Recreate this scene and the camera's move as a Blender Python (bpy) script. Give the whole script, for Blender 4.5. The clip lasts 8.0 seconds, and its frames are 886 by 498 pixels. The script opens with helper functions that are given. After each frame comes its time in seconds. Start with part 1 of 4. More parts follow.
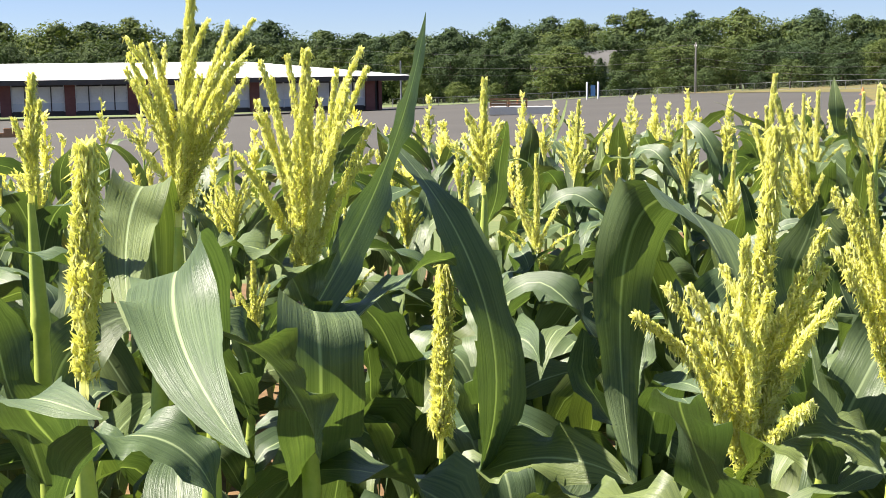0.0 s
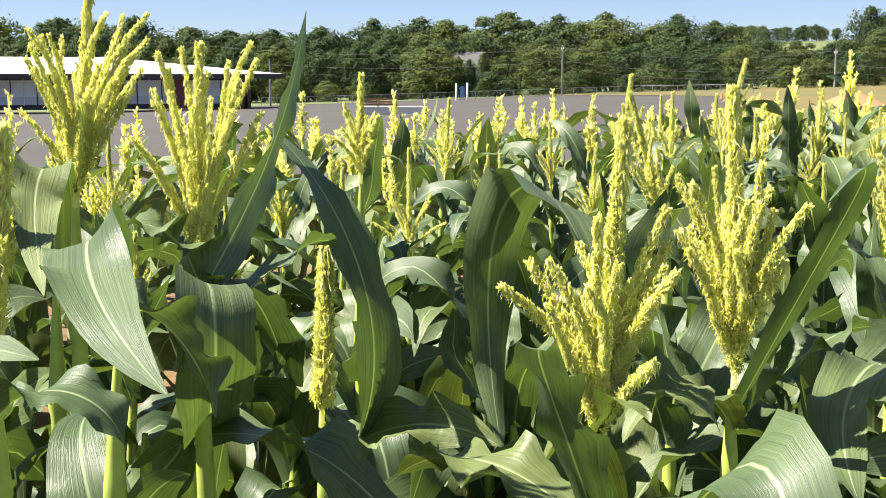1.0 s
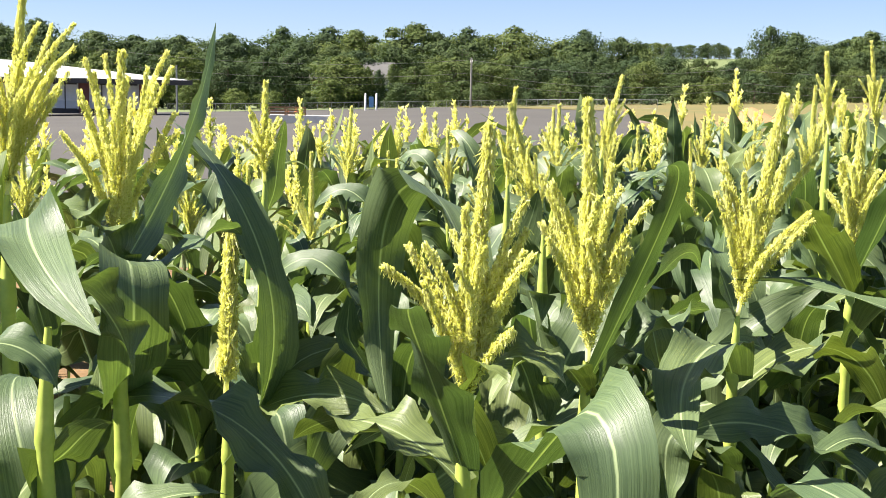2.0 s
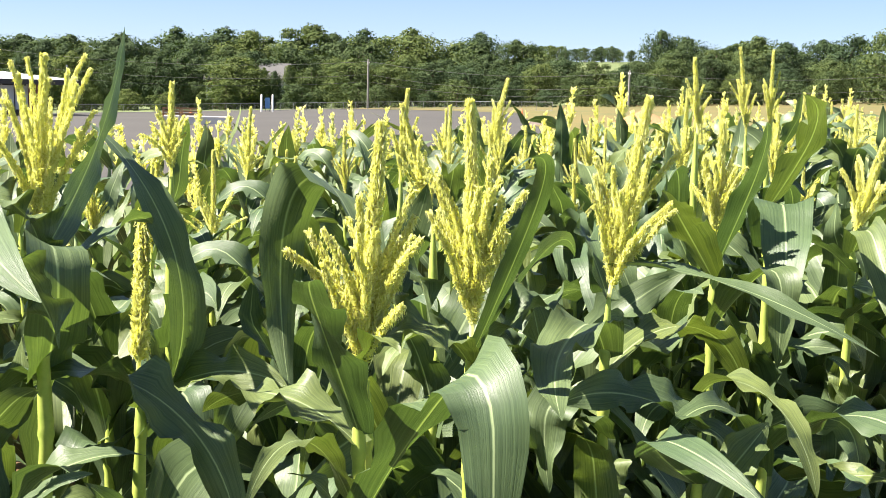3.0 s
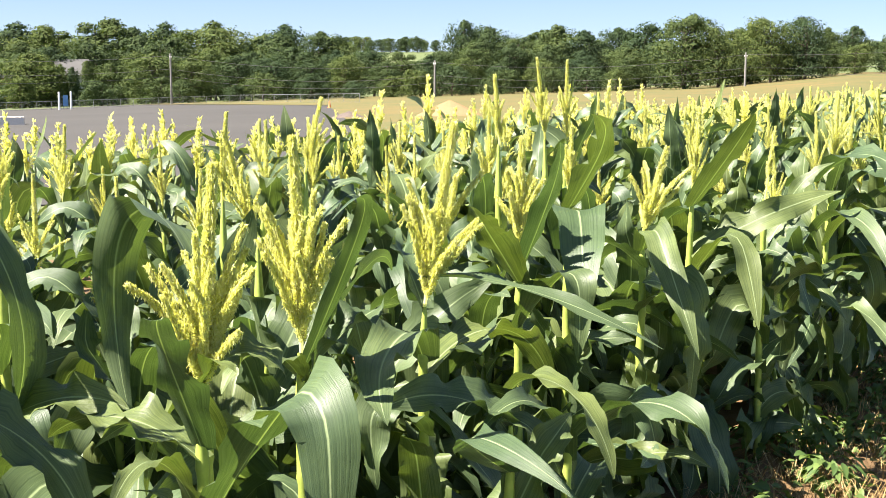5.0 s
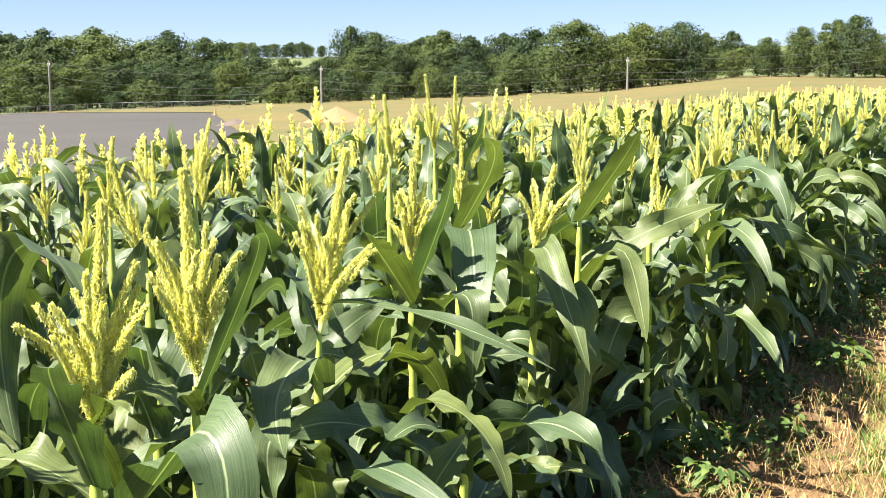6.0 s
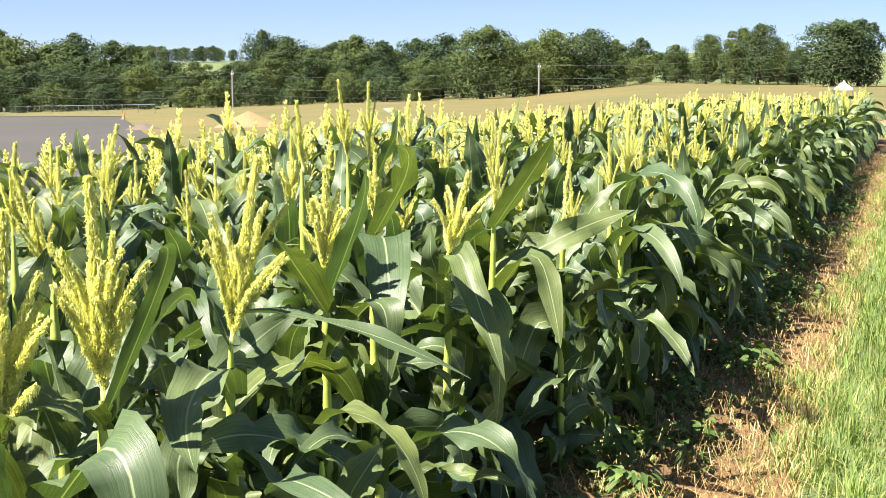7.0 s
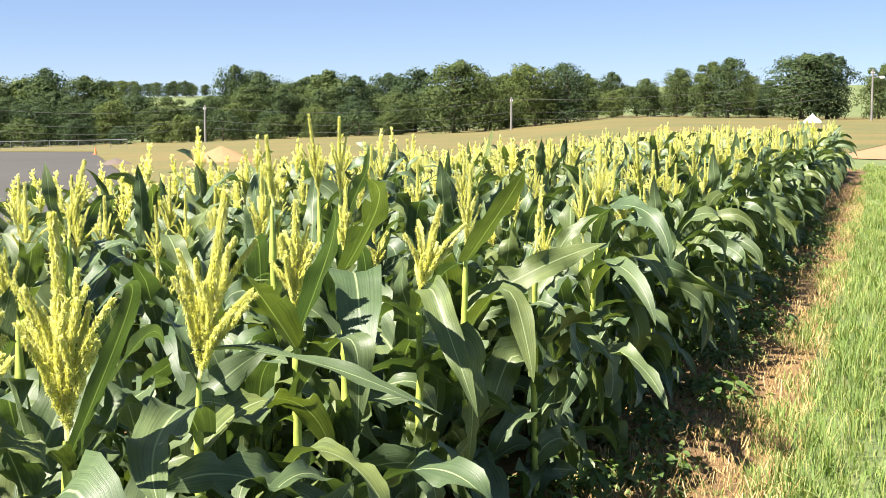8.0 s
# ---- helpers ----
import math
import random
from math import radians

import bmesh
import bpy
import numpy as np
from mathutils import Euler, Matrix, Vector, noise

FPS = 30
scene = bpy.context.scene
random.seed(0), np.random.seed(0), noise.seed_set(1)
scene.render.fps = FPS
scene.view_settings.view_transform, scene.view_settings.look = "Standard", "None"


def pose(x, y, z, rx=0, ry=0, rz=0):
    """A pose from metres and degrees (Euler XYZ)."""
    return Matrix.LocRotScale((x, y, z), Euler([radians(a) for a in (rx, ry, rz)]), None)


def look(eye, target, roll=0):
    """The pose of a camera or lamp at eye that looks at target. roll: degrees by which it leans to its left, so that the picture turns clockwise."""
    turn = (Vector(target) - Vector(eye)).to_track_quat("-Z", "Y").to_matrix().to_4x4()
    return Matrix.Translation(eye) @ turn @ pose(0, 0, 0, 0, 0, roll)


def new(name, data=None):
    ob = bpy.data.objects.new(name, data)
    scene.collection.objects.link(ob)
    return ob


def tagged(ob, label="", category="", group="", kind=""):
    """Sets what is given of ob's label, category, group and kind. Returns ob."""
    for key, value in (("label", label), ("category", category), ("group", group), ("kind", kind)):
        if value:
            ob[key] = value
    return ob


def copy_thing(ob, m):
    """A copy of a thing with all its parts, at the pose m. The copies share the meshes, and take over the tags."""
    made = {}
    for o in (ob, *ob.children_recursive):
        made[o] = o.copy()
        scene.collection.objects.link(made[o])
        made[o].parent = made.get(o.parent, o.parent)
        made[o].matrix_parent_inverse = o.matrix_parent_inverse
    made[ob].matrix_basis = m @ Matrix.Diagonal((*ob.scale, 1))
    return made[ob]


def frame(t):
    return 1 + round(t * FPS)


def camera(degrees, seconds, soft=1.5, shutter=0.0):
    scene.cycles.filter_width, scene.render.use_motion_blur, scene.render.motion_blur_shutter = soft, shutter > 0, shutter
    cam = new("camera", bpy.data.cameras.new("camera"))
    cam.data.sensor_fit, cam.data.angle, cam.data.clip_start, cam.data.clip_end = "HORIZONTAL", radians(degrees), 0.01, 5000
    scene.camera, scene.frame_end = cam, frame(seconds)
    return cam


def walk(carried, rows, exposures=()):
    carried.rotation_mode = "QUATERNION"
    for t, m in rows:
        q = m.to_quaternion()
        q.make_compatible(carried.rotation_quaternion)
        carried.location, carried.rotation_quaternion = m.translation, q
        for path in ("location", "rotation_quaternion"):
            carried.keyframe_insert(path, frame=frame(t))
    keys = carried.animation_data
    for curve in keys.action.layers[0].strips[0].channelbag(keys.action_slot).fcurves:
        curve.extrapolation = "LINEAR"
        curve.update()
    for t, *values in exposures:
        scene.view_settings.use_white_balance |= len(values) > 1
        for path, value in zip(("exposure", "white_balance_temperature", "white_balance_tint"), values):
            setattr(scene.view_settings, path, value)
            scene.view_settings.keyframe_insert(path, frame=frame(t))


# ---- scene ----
cam = camera(40.0, 8.0, soft=0.9)
PATH = [
    (0, (-0.519, 0.357, 1.242), (-2.3120, 1.2001, 0.9702), -0.86),
    (0.5, (-0.483, 0.332, 1.236), (-2.2274, 1.2719, 0.9634), -0.79),
    (1, (-0.421, 0.294, 1.235), (-2.1129, 1.3247, 0.9614), -0.09),
    (1.5, (-0.328, 0.253, 1.233), (-1.9809, 1.3482, 0.9688), 0.60),
    (3, (-0.093, 0.105, 1.232), (-1.6008, 1.3953, 0.9830), 1.30),
    (3.5, (-0.040, 0.060, 1.228), (-1.4936, 1.4105, 0.9758), 1.10),
    (4, (0.018, 0.005, 1.244), (-1.3776, 1.4000, 0.9881), 0.84),
    (4.5, (0.018, -0.015, 1.273), (-1.3356, 1.4383, 1.0111), 0.51),
    (6, (0.018, -0.036, 1.345), (-1.1283, 1.5785, 1.0940), -0.25),
    (6.5, (0.011, -0.027, 1.348), (-1.0697, 1.6370, 1.0969), -0.05),
    (7, (0.004, -0.018, 1.348), (-1.0266, 1.6788, 1.1043), 0.00),
    (7.5, (0.002, -0.009, 1.348), (-1.0041, 1.7048, 1.1276), -0.17),
    (8, (0.000, 0.000, 1.348), (-0.9961, 1.7240, 1.1591), -0.20),
]
walk(cam, [(t, look(e, a, r)) for t, e, a, r in PATH], exposures=[(t, e, 6500, 14) for t, e in ((0, 1.58), (1.7, 1.69), (3.2, 1.87), (5.2, 1.88), (7, 1.76), (8, 1.70))])

# ------------------------------------------------------------------ world and sun
SUN_LEFT, SUN_UP = 150.0, 54.0          # degrees to the left of +y, and above the horizon
sun_dir = Vector((-math.sin(radians(SUN_LEFT)) * math.cos(radians(SUN_UP)),
                  math.cos(radians(SUN_LEFT)) * math.cos(radians(SUN_UP)), math.sin(radians(SUN_UP))))
world = bpy.data.worlds.new("sky")
scene.world = world
world.use_nodes = True
wn = world.node_tree
sky = wn.nodes.new("ShaderNodeTexSky")
sky.sky_type = "NISHITA"
sky.sun_disc = False
sky.sun_elevation = radians(SUN_UP)
sky.sun_rotation = math.atan2(sun_dir.x, sun_dir.y)
sky.air_density, sky.dust_density, sky.ozone_density = 0.75, 0.1, 5.0
haze = wn.nodes.new("ShaderNodeMix")
haze.data_type, haze.blend_type = "RGBA", "MULTIPLY"
haze.inputs[0].default_value, haze.inputs[7].default_value = 1.0, (0.97, 0.95, 1.02, 1)
wn.links.new(sky.outputs[0], haze.inputs[6])
veil = wn.nodes.new("ShaderNodeMix")
veil.data_type = "RGBA"
veil.inputs[0].default_value, veil.inputs[7].default_value = 0.12, (4.6, 5.4, 6.1, 1)
wn.links.new(haze.outputs[2], veil.inputs[6])
wn.links.new(veil.outputs[2], wn.nodes["Background"].inputs[0])
wn.nodes["Background"].inputs[1].default_value = 0.045
sun_data = bpy.data.lights.new("sun", "SUN")
sun_data.energy, sun_data.angle, sun_data.color = 5.8, radians(0.53), (1.0, 0.93, 0.82)
sun = new("sun", sun_data)
sun.matrix_world = look(sun_dir * 50, (0, 0, 0))


# ------------------------------------------------------------------ materials
def material(name):
    m = bpy.data.materials.new(name)
    m.use_nodes = True
    nt = m.node_tree
    return m, nt, nt.nodes["Principled BSDF"]


def node(nt, kind, **values):
    n = nt.nodes.new(kind)
    for key, value in values.items():
        n.inputs[key.replace("_", " ")].default_value = value
    return n


def ramp(nt, source, stops):
    r = nt.nodes.new("ShaderNodeValToRGB")
    els = r.color_ramp.elements
    while len(els) < len(stops):
        els.new(0.5)
    for e, (p, c) in zip(els, stops):
        e.position, e.color = p, (*c, 1)
    nt.links.new(source, r.inputs[0])
    return r.outputs[0]


def mixed(nt, fac, a, b, mode="MIX"):
    m = nt.nodes.new("ShaderNodeMix")
    m.data_type, m.blend_type = "RGBA", mode
    for slot, v in ((0, fac), (6, a), (7, b)):
        if isinstance(v, (int, float)):
            m.inputs[slot].default_value = v
        elif isinstance(v, tuple):
            m.inputs[slot].default_value = (*v, 1)
        else:
            nt.links.new(v, m.inputs[slot])
    return m.outputs[2]


def noisy(name, stops, scale, rough=0.9, bump=0.3, fine=8.0, metal=0.0, dist=0.02):
    """Two scales of noise in colour and relief, in object space."""
    m, nt, p = material(name)
    co = nt.nodes.new("ShaderNodeTexCoord").outputs["Object"]
    a = node(nt, "ShaderNodeTexNoise", Scale=scale, Detail=5.0, Roughness=0.6)
    b = node(nt, "ShaderNodeTexNoise", Scale=scale * fine, Detail=4.0, Roughness=0.65)
    nt.links.new(co, a.inputs["Vector"])
    nt.links.new(co, b.inputs["Vector"])
    f = node(nt, "ShaderNodeMath")
    f.operation = "MULTIPLY_ADD"
    nt.links.new(b.outputs[0], f.inputs[0])
    f.inputs[1].default_value = 0.5
    g = node(nt, "ShaderNodeMath")
    g.operation = "MULTIPLY"
    nt.links.new(a.outputs[0], g.inputs[0])
    g.inputs[1].default_value = 0.5
    nt.links.new(g.outputs[0], f.inputs[2])
    nt.links.new(ramp(nt, f.outputs[0], stops), p.inputs["Base Color"])
    p.inputs["Roughness"].default_value, p.inputs["Metallic"].default_value = rough, metal
    bp = node(nt, "ShaderNodeBump", Strength=bump, Distance=dist)
    nt.links.new(f.outputs[0], bp.inputs["Height"])
    nt.links.new(bp.outputs[0], p.inputs["Normal"])
    return m


def leaf_material(name, dark, light, rib, thin, gloss):
    """A blade with long veins, a pale midrib and light shining through it."""
    m, nt, p = material(name)
    uv = nt.nodes.new("ShaderNodeUVMap").outputs[0]
    sep = nt.nodes.new("ShaderNodeSeparateXYZ")
    nt.links.new(uv, sep.inputs[0])
    info = nt.nodes.new("ShaderNodeObjectInfo").outputs["Random"]
    isle = nt.nodes.new("ShaderNodeNewGeometry").outputs["Random Per Island"]
    stretch = node(nt, "ShaderNodeVectorMath")
    stretch.operation = "MULTIPLY"
    stretch.inputs[1].default_value = (26, 1.6, 1)
    nt.links.new(uv, stretch.inputs[0])
    veins = node(nt, "ShaderNodeTexNoise", Scale=1.0, Detail=4.0, Roughness=0.7)
    nt.links.new(stretch.outputs[0], veins.inputs["Vector"])
    fine = node(nt, "ShaderNodeTexNoise", Scale=9.0, Detail=3.0)
    co = nt.nodes.new("ShaderNodeTexCoord").outputs["Object"]
    nt.links.new(co, fine.inputs["Vector"])
    base = ramp(nt, veins.outputs[0], [(0.30, dark), (0.74, light)])
    base = mixed(nt, 0.55, base, ramp(nt, fine.outputs[0], [(0.35, (0.55, 0.6, 0.55)), (0.7, (1.25, 1.2, 1.1))]), "MULTIPLY")
    add = node(nt, "ShaderNodeMath")
    add.operation = "ADD"
    nt.links.new(info, add.inputs[0])
    nt.links.new(isle, add.inputs[1])
    frac = node(nt, "ShaderNodeMath")
    frac.operation = "FRACT"
    nt.links.new(add.outputs[0], frac.inputs[0])
    base = mixed(nt, 0.8, base, ramp(nt, frac.outputs[0], [(0.0, (0.7, 0.78, 0.85)), (0.6, (1.05, 1.0, 0.95)), (1.0, (1.45, 1.22, 0.75))]), "MULTIPLY")
    off = node(nt, "ShaderNodeMath")
    off.operation = "SUBTRACT"
    nt.links.new(sep.outputs[0], off.inputs[0])
    off.inputs[1].default_value = 0.5
    ab = node(nt, "ShaderNodeMath")
    ab.operation = "ABSOLUTE"
    nt.links.new(off.outputs[0], ab.inputs[0])
    ribf = ramp(nt, ab.outputs[0], [(0.0, (1, 1, 1)), (0.012, (0.8, 0.8, 0.8)), (0.026, (0, 0, 0))])
    base = mixed(nt, ribf, base, rib)
    nt.links.new(base, p.inputs["Base Color"])
    p.inputs["Roughness"].default_value = gloss
    p.inputs["Specular IOR Level"].default_value = 0.42
    bp = node(nt, "ShaderNodeBump", Strength=0.4, Distance=0.003)
    nt.links.new(veins.outputs[0], bp.inputs["Height"])
    nt.links.new(bp.outputs[0], p.inputs["Normal"])
    tr = node(nt, "ShaderNodeBsdfTranslucent")
    nt.links.new(mixed(nt, 1.0, base, thin, "MULTIPLY"), tr.inputs[0])
    mx = node(nt, "ShaderNodeMixShader", Fac=0.18)
    nt.links.new(p.outputs[0], mx.inputs[1])
    nt.links.new(tr.outputs[0], mx.inputs[2])
    nt.links.new(mx.outputs[0], nt.nodes["Material Output"].inputs[0])
    return m


def tint_material(name, stops, rough=0.7, thin=None, share=0.3, each=None):
    """Small pieces, each with its own tint."""
    m, nt, p = material(name)
    isle = nt.nodes.new("ShaderNodeNewGeometry").outputs["Random Per Island"]
    co = nt.nodes.new("ShaderNodeTexCoord").outputs["Object"]
    big = node(nt, "ShaderNodeTexNoise", Scale=0.5 if thin else 3.0, Detail=3.0)
    nt.links.new(co, big.inputs["Vector"])
    col = ramp(nt, isle, stops)
    col = mixed(nt, 0.5, col, ramp(nt, big.outputs[0], [(0.3, (0.6, 0.65, 0.6)), (0.7, (1.3, 1.25, 1.2))]), "MULTIPLY")
    if each:
        col = mixed(nt, 1.0, col, ramp(nt, nt.nodes.new("ShaderNodeObjectInfo").outputs["Random"], each), "MULTIPLY")
    nt.links.new(col, p.inputs["Base Color"])
    p.inputs["Roughness"].default_value = rough
    p.inputs["Specular IOR Level"].default_value = 0.25
    if thin:
        tr = node(nt, "ShaderNodeBsdfTranslucent")
        nt.links.new(mixed(nt, 1.0, col, thin, "MULTIPLY"), tr.inputs[0])
        mx = node(nt, "ShaderNodeMixShader", Fac=share)
        nt.links.new(p.outputs[0], mx.inputs[1])
        nt.links.new(tr.outputs[0], mx.inputs[2])
        nt.links.new(mx.outputs[0], nt.nodes["Material Output"].inputs[0])
    return m


M_leaf = leaf_material("corn_leaf", (0.048, 0.081, 0.036), (0.146, 0.205, 0.094), (0.28, 0.35, 0.18), (1.6, 1.8, 0.6), 0.46)
M_stalk = noisy("corn_stalk", [(0.3, (0.24, 0.33, 0.055)), (0.7, (0.46, 0.53, 0.11))], 9, 0.5, 0.15, 6, dist=0.002)
M_tassel = tint_material("corn_tassel", [(0.0, (0.74, 0.735, 0.31)), (0.5, (0.90, 0.885, 0.47)), (1.0, (0.97, 0.96, 0.70))], 0.75, (1.04, 1.05, 0.90), 0.70)
M_crown = tint_material("tree_leaves", [(0.0, (0.034, 0.058, 0.022)), (0.6, (0.052, 0.080, 0.029)), (1.0, (0.076, 0.105, 0.038))], 0.9, (1.2, 1.3, 0.5), 0.22, each=[(0.0, (0.72, 0.80, 0.95)), (0.55, (1.0, 1.0, 1.0)), (1.0, (1.65, 1.45, 1.1))])
M_bark = noisy("bark", [(0.3, (0.05, 0.04, 0.03)), (0.7, (0.14, 0.11, 0.08))], 2.0, 0.95, 0.6, 6)
M_grass = tint_material("grass_blades", [(0.0, (0.12, 0.20, 0.05)), (0.6, (0.20, 0.29, 0.075)), (0.86, (0.31, 0.35, 0.115)), (1.0, (0.45, 0.41, 0.18))], 0.6, (1.2, 1.2, 0.6), 0.3)
M_weed = tint_material("weed_leaves", [(0.0, (0.065, 0.12, 0.034)), (1.0, (0.16, 0.23, 0.065))], 0.5, (1.3, 1.4, 0.5), 0.3)
M_straw = tint_material("straw", [(0.0, (0.24, 0.150, 0.055)), (0.7, (0.42, 0.30, 0.125)), (1.0, (0.56, 0.44, 0.22))], 0.9)
M_soil = noisy("red_soil", [(0.3, (0.060, 0.036, 0.016)), (0.55, (0.155, 0.092, 0.036)), (0.75, (0.25, 0.165, 0.068))], 1.6, 0.95, 0.7, 9, dist=0.03)
M_field = noisy("hay_field", [(0.36, (0.054, 0.076, 0.017)), (0.5, (0.106, 0.094, 0.023)), (0.64, (0.155, 0.102, 0.028))], 0.13, 0.95, 0.2, 30)
M_turf = noisy("turf", [(0.3, (0.065, 0.10, 0.03)), (0.55, (0.10, 0.13, 0.04)), (0.75, (0.18, 0.165, 0.07))], 0.4, 0.95, 0.5, 20, dist=0.05)
M_asphalt = noisy("asphalt", [(0.3, (0.032, 0.030, 0.026)), (0.7, (0.058, 0.055, 0.047))], 0.12, 0.95, 0.3, 60)
M_sand = noisy("sand", [(0.3, (0.24, 0.125, 0.055)), (0.7, (0.32, 0.18, 0.085))], 0.8, 0.95, 0.4, 10)
M_mound = noisy("dark_soil", [(0.3, (0.07, 0.055, 0.045)), (0.7, (0.14, 0.11, 0.09))], 1.5, 0.95, 0.6, 8)
M_roof = noisy("white_metal_roof", [(0.3, (0.70, 0.73, 0.74)), (0.7, (0.82, 0.84, 0.84))], 0.3, 0.45, 0.05, 8)
M_brick = noisy("dark_red_brick", [(0.3, (0.13, 0.05, 0.045)), (0.7, (0.24, 0.10, 0.085))], 2.0, 0.85, 0.3, 10)
M_dark = noisy("dark_trim", [(0.3, (0.035, 0.03, 0.03)), (0.7, (0.07, 0.06, 0.055))], 2.0, 0.6, 0.1, 6)
M_white = noisy("white_paint", [(0.3, (0.66, 0.66, 0.64)), (0.7, (0.80, 0.80, 0.78))], 1.0, 0.6, 0.1, 8)
M_pale = noisy("pale_concrete", [(0.3, (0.62, 0.56, 0.48)), (0.7, (0.78, 0.73, 0.65))], 1.2, 0.85, 0.2, 10)
M_wood = noisy("orange_wood", [(0.3, (0.26, 0.13, 0.06)), (0.7, (0.40, 0.23, 0.12))], 3.0, 0.8, 0.2, 8)
M_post = noisy("weathered_pole", [(0.3, (0.15, 0.145, 0.135)), (0.7, (0.25, 0.24, 0.22))], 1.5, 0.85, 0.3, 8)
M_steel = noisy("galvanised_steel", [(0.3, (0.17, 0.18, 0.18)), (0.7, (0.27, 0.28, 0.28))], 4.0, 0.5, 0.05, 6, metal=0.4)
M_wire = noisy("cable", [(0.3, (0.07, 0.07, 0.07)), (0.7, (0.13, 0.13, 0.13))], 4.0, 0.6, 0.05, 6)
M_tan = noisy("tan_siding", [(0.3, (0.20, 0.13, 0.06)), (0.7, (0.26, 0.17, 0.085))], 0.8, 0.8, 0.1, 8)
M_grey = noisy("grey_shingle", [(0.3, (0.06, 0.06, 0.06)), (0.7, (0.10, 0.10, 0.095))], 1.2, 0.85, 0.2, 8)
M_blue = noisy("blue_paint", [(0.3, (0.10, 0.25, 0.45)), (0.7, (0.16, 0.34, 0.58))], 2.0, 0.5, 0.1, 6)
M_orange = noisy("orange_plastic", [(0.3, (0.75, 0.20, 0.06)), (0.7, (0.85, 0.28, 0.10))], 2.0, 0.5, 0.1, 6)
M_glass, _, gp = material("window_glass")
gp.inputs["Base Color"].default_value = (0.55, 0.60, 0.64, 1)
gp.inputs["Roughness"].default_value = 0.08
gp.inputs["Specular IOR Level"].default_value = 0.8


# ------------------------------------------------------------------ mesh helpers
def mesh_from(name, verts, faces, mat, uvs=None, smooth=True):
    me = bpy.data.meshes.new(name)
    me.from_pydata(np.asarray(verts).tolist(), [], faces.tolist() if hasattr(faces, "tolist") else faces)
    if uvs is not None:
        layer = me.uv_layers.new(name="UVMap")
        idx = np.empty(len(me.loops), dtype=np.int32)
        me.loops.foreach_get("vertex_index", idx)
        layer.data.foreach_set("uv", np.asarray(uvs, dtype=np.float32)[idx].ravel())
    me.materials.append(mat)
    if smooth:
        me.shade_smooth()
    me.update()
    return me


def put(name, me, parent=None, m=None, label=""):
    ob = new(name, me)
    if parent is not None:
        ob.parent = parent
    if m is not None:
        ob.matrix_basis = m
    if label:
        tagged(ob, label)
    return ob


def part(name, bm, mat, parent, label="", smooth=False):
    me = bpy.data.meshes.new(name)
    bm.to_mesh(me)
    bm.free()
    me.materials.append(mat)
    if smooth:
        me.shade_smooth()
    return put(name, me, parent, label=label)


def box_bm(x0, x1, y0, y1, z0, z1, bevel=0.0, bm=None):
    own = bm is None
    bm = bm or bmesh.new()
    r = bmesh.ops.create_cube(bm, size=1.0)
    bmesh.ops.scale(bm, vec=(x1 - x0, y1 - y0, z1 - z0), verts=r["verts"])
    bmesh.ops.translate(bm, vec=((x0 + x1) / 2, (y0 + y1) / 2, (z0 + z1) / 2), verts=r["verts"])
    if bevel and own:
        bmesh.ops.bevel(bm, geom=bm.edges[:], offset=bevel, segments=2, affect="EDGES")
    return bm


def tube(points, radii, sides=6):
    """Vertices and quads of a tapered tube along points."""
    P = np.asarray(points, float)
    T = np.gradient(P, axis=0)
    T /= np.linalg.norm(T, axis=1)[:, None] + 1e-9
    ref = np.where(np.abs(T[:, 2:3]) > 0.9, np.array([[1.0, 0, 0]]), np.array([[0, 0, 1.0]]))
    A = np.cross(T, ref)
    A /= np.linalg.norm(A, axis=1)[:, None] + 1e-9
    B = np.cross(T, A)
    a = np.linspace(0, 2 * np.pi, sides, endpoint=False)
    V = P[:, None] + np.asarray(radii)[:, None, None] * (np.cos(a)[None, :, None] * A[:, None] + np.sin(a)[None, :, None] * B[:, None])
    n = len(P)
    i, j = np.meshgrid(np.arange(n - 1), np.arange(sides), indexing="ij")
    k = (j + 1) % sides
    Q = np.stack([i * sides + j, i * sides + k, (i + 1) * sides + k, (i + 1) * sides + j], -1).reshape(-1, 4)
    return V.reshape(-1, 3), Q


def joined(parts):
    """Joins (verts, faces) of one face size."""
    vs, fs, n = [], [], 0
    for v, f in parts:
        vs.append(v)
        fs.append(np.asarray(f) + n)
        n += len(v)
    return np.concatenate(vs), np.concatenate(fs)


def thing(name, label, category, group="", kind="", m=None):
    ob = new(name)
    ob.empty_display_size = 0.1
    tagged(ob, label, category, group, kind)
    if m is not None:
        ob.matrix_basis = m
    return ob


def bearing(az_left, dist):
    a = radians(az_left)
    return -math.sin(a) * dist, math.cos(a) * dist


# ------------------------------------------------------------------ the ground
def smooth_step(a, b, v):
    t = np.clip((v - a) / (b - a), 0, 1)
    return t * t * (3 - 2 * t)


def height(x, y):
    """The lie of the land: level by the corn, the yard falling away gently, the hay field rising, a hill far behind the trees."""
    d = np.hypot(x, y)
    az = np.degrees(np.arctan2(-x, y))
    slope = np.interp(az, (-40, 8, 16, 22, 28, 36, 41, 50, 62, 75, 120), (0.012, 0.020, 0.022, 0.0235, 0.012, 0.0070, 0.0038, -0.0010, -0.009, -0.015, -0.012))
    h = slope * np.clip(d - 23, 0, 200)
    hill = 19 * smooth_step(290, 620, d) * (0.6 + 0.4 * smooth_step(75, 42, np.abs(az - 42)))
    return h + hill


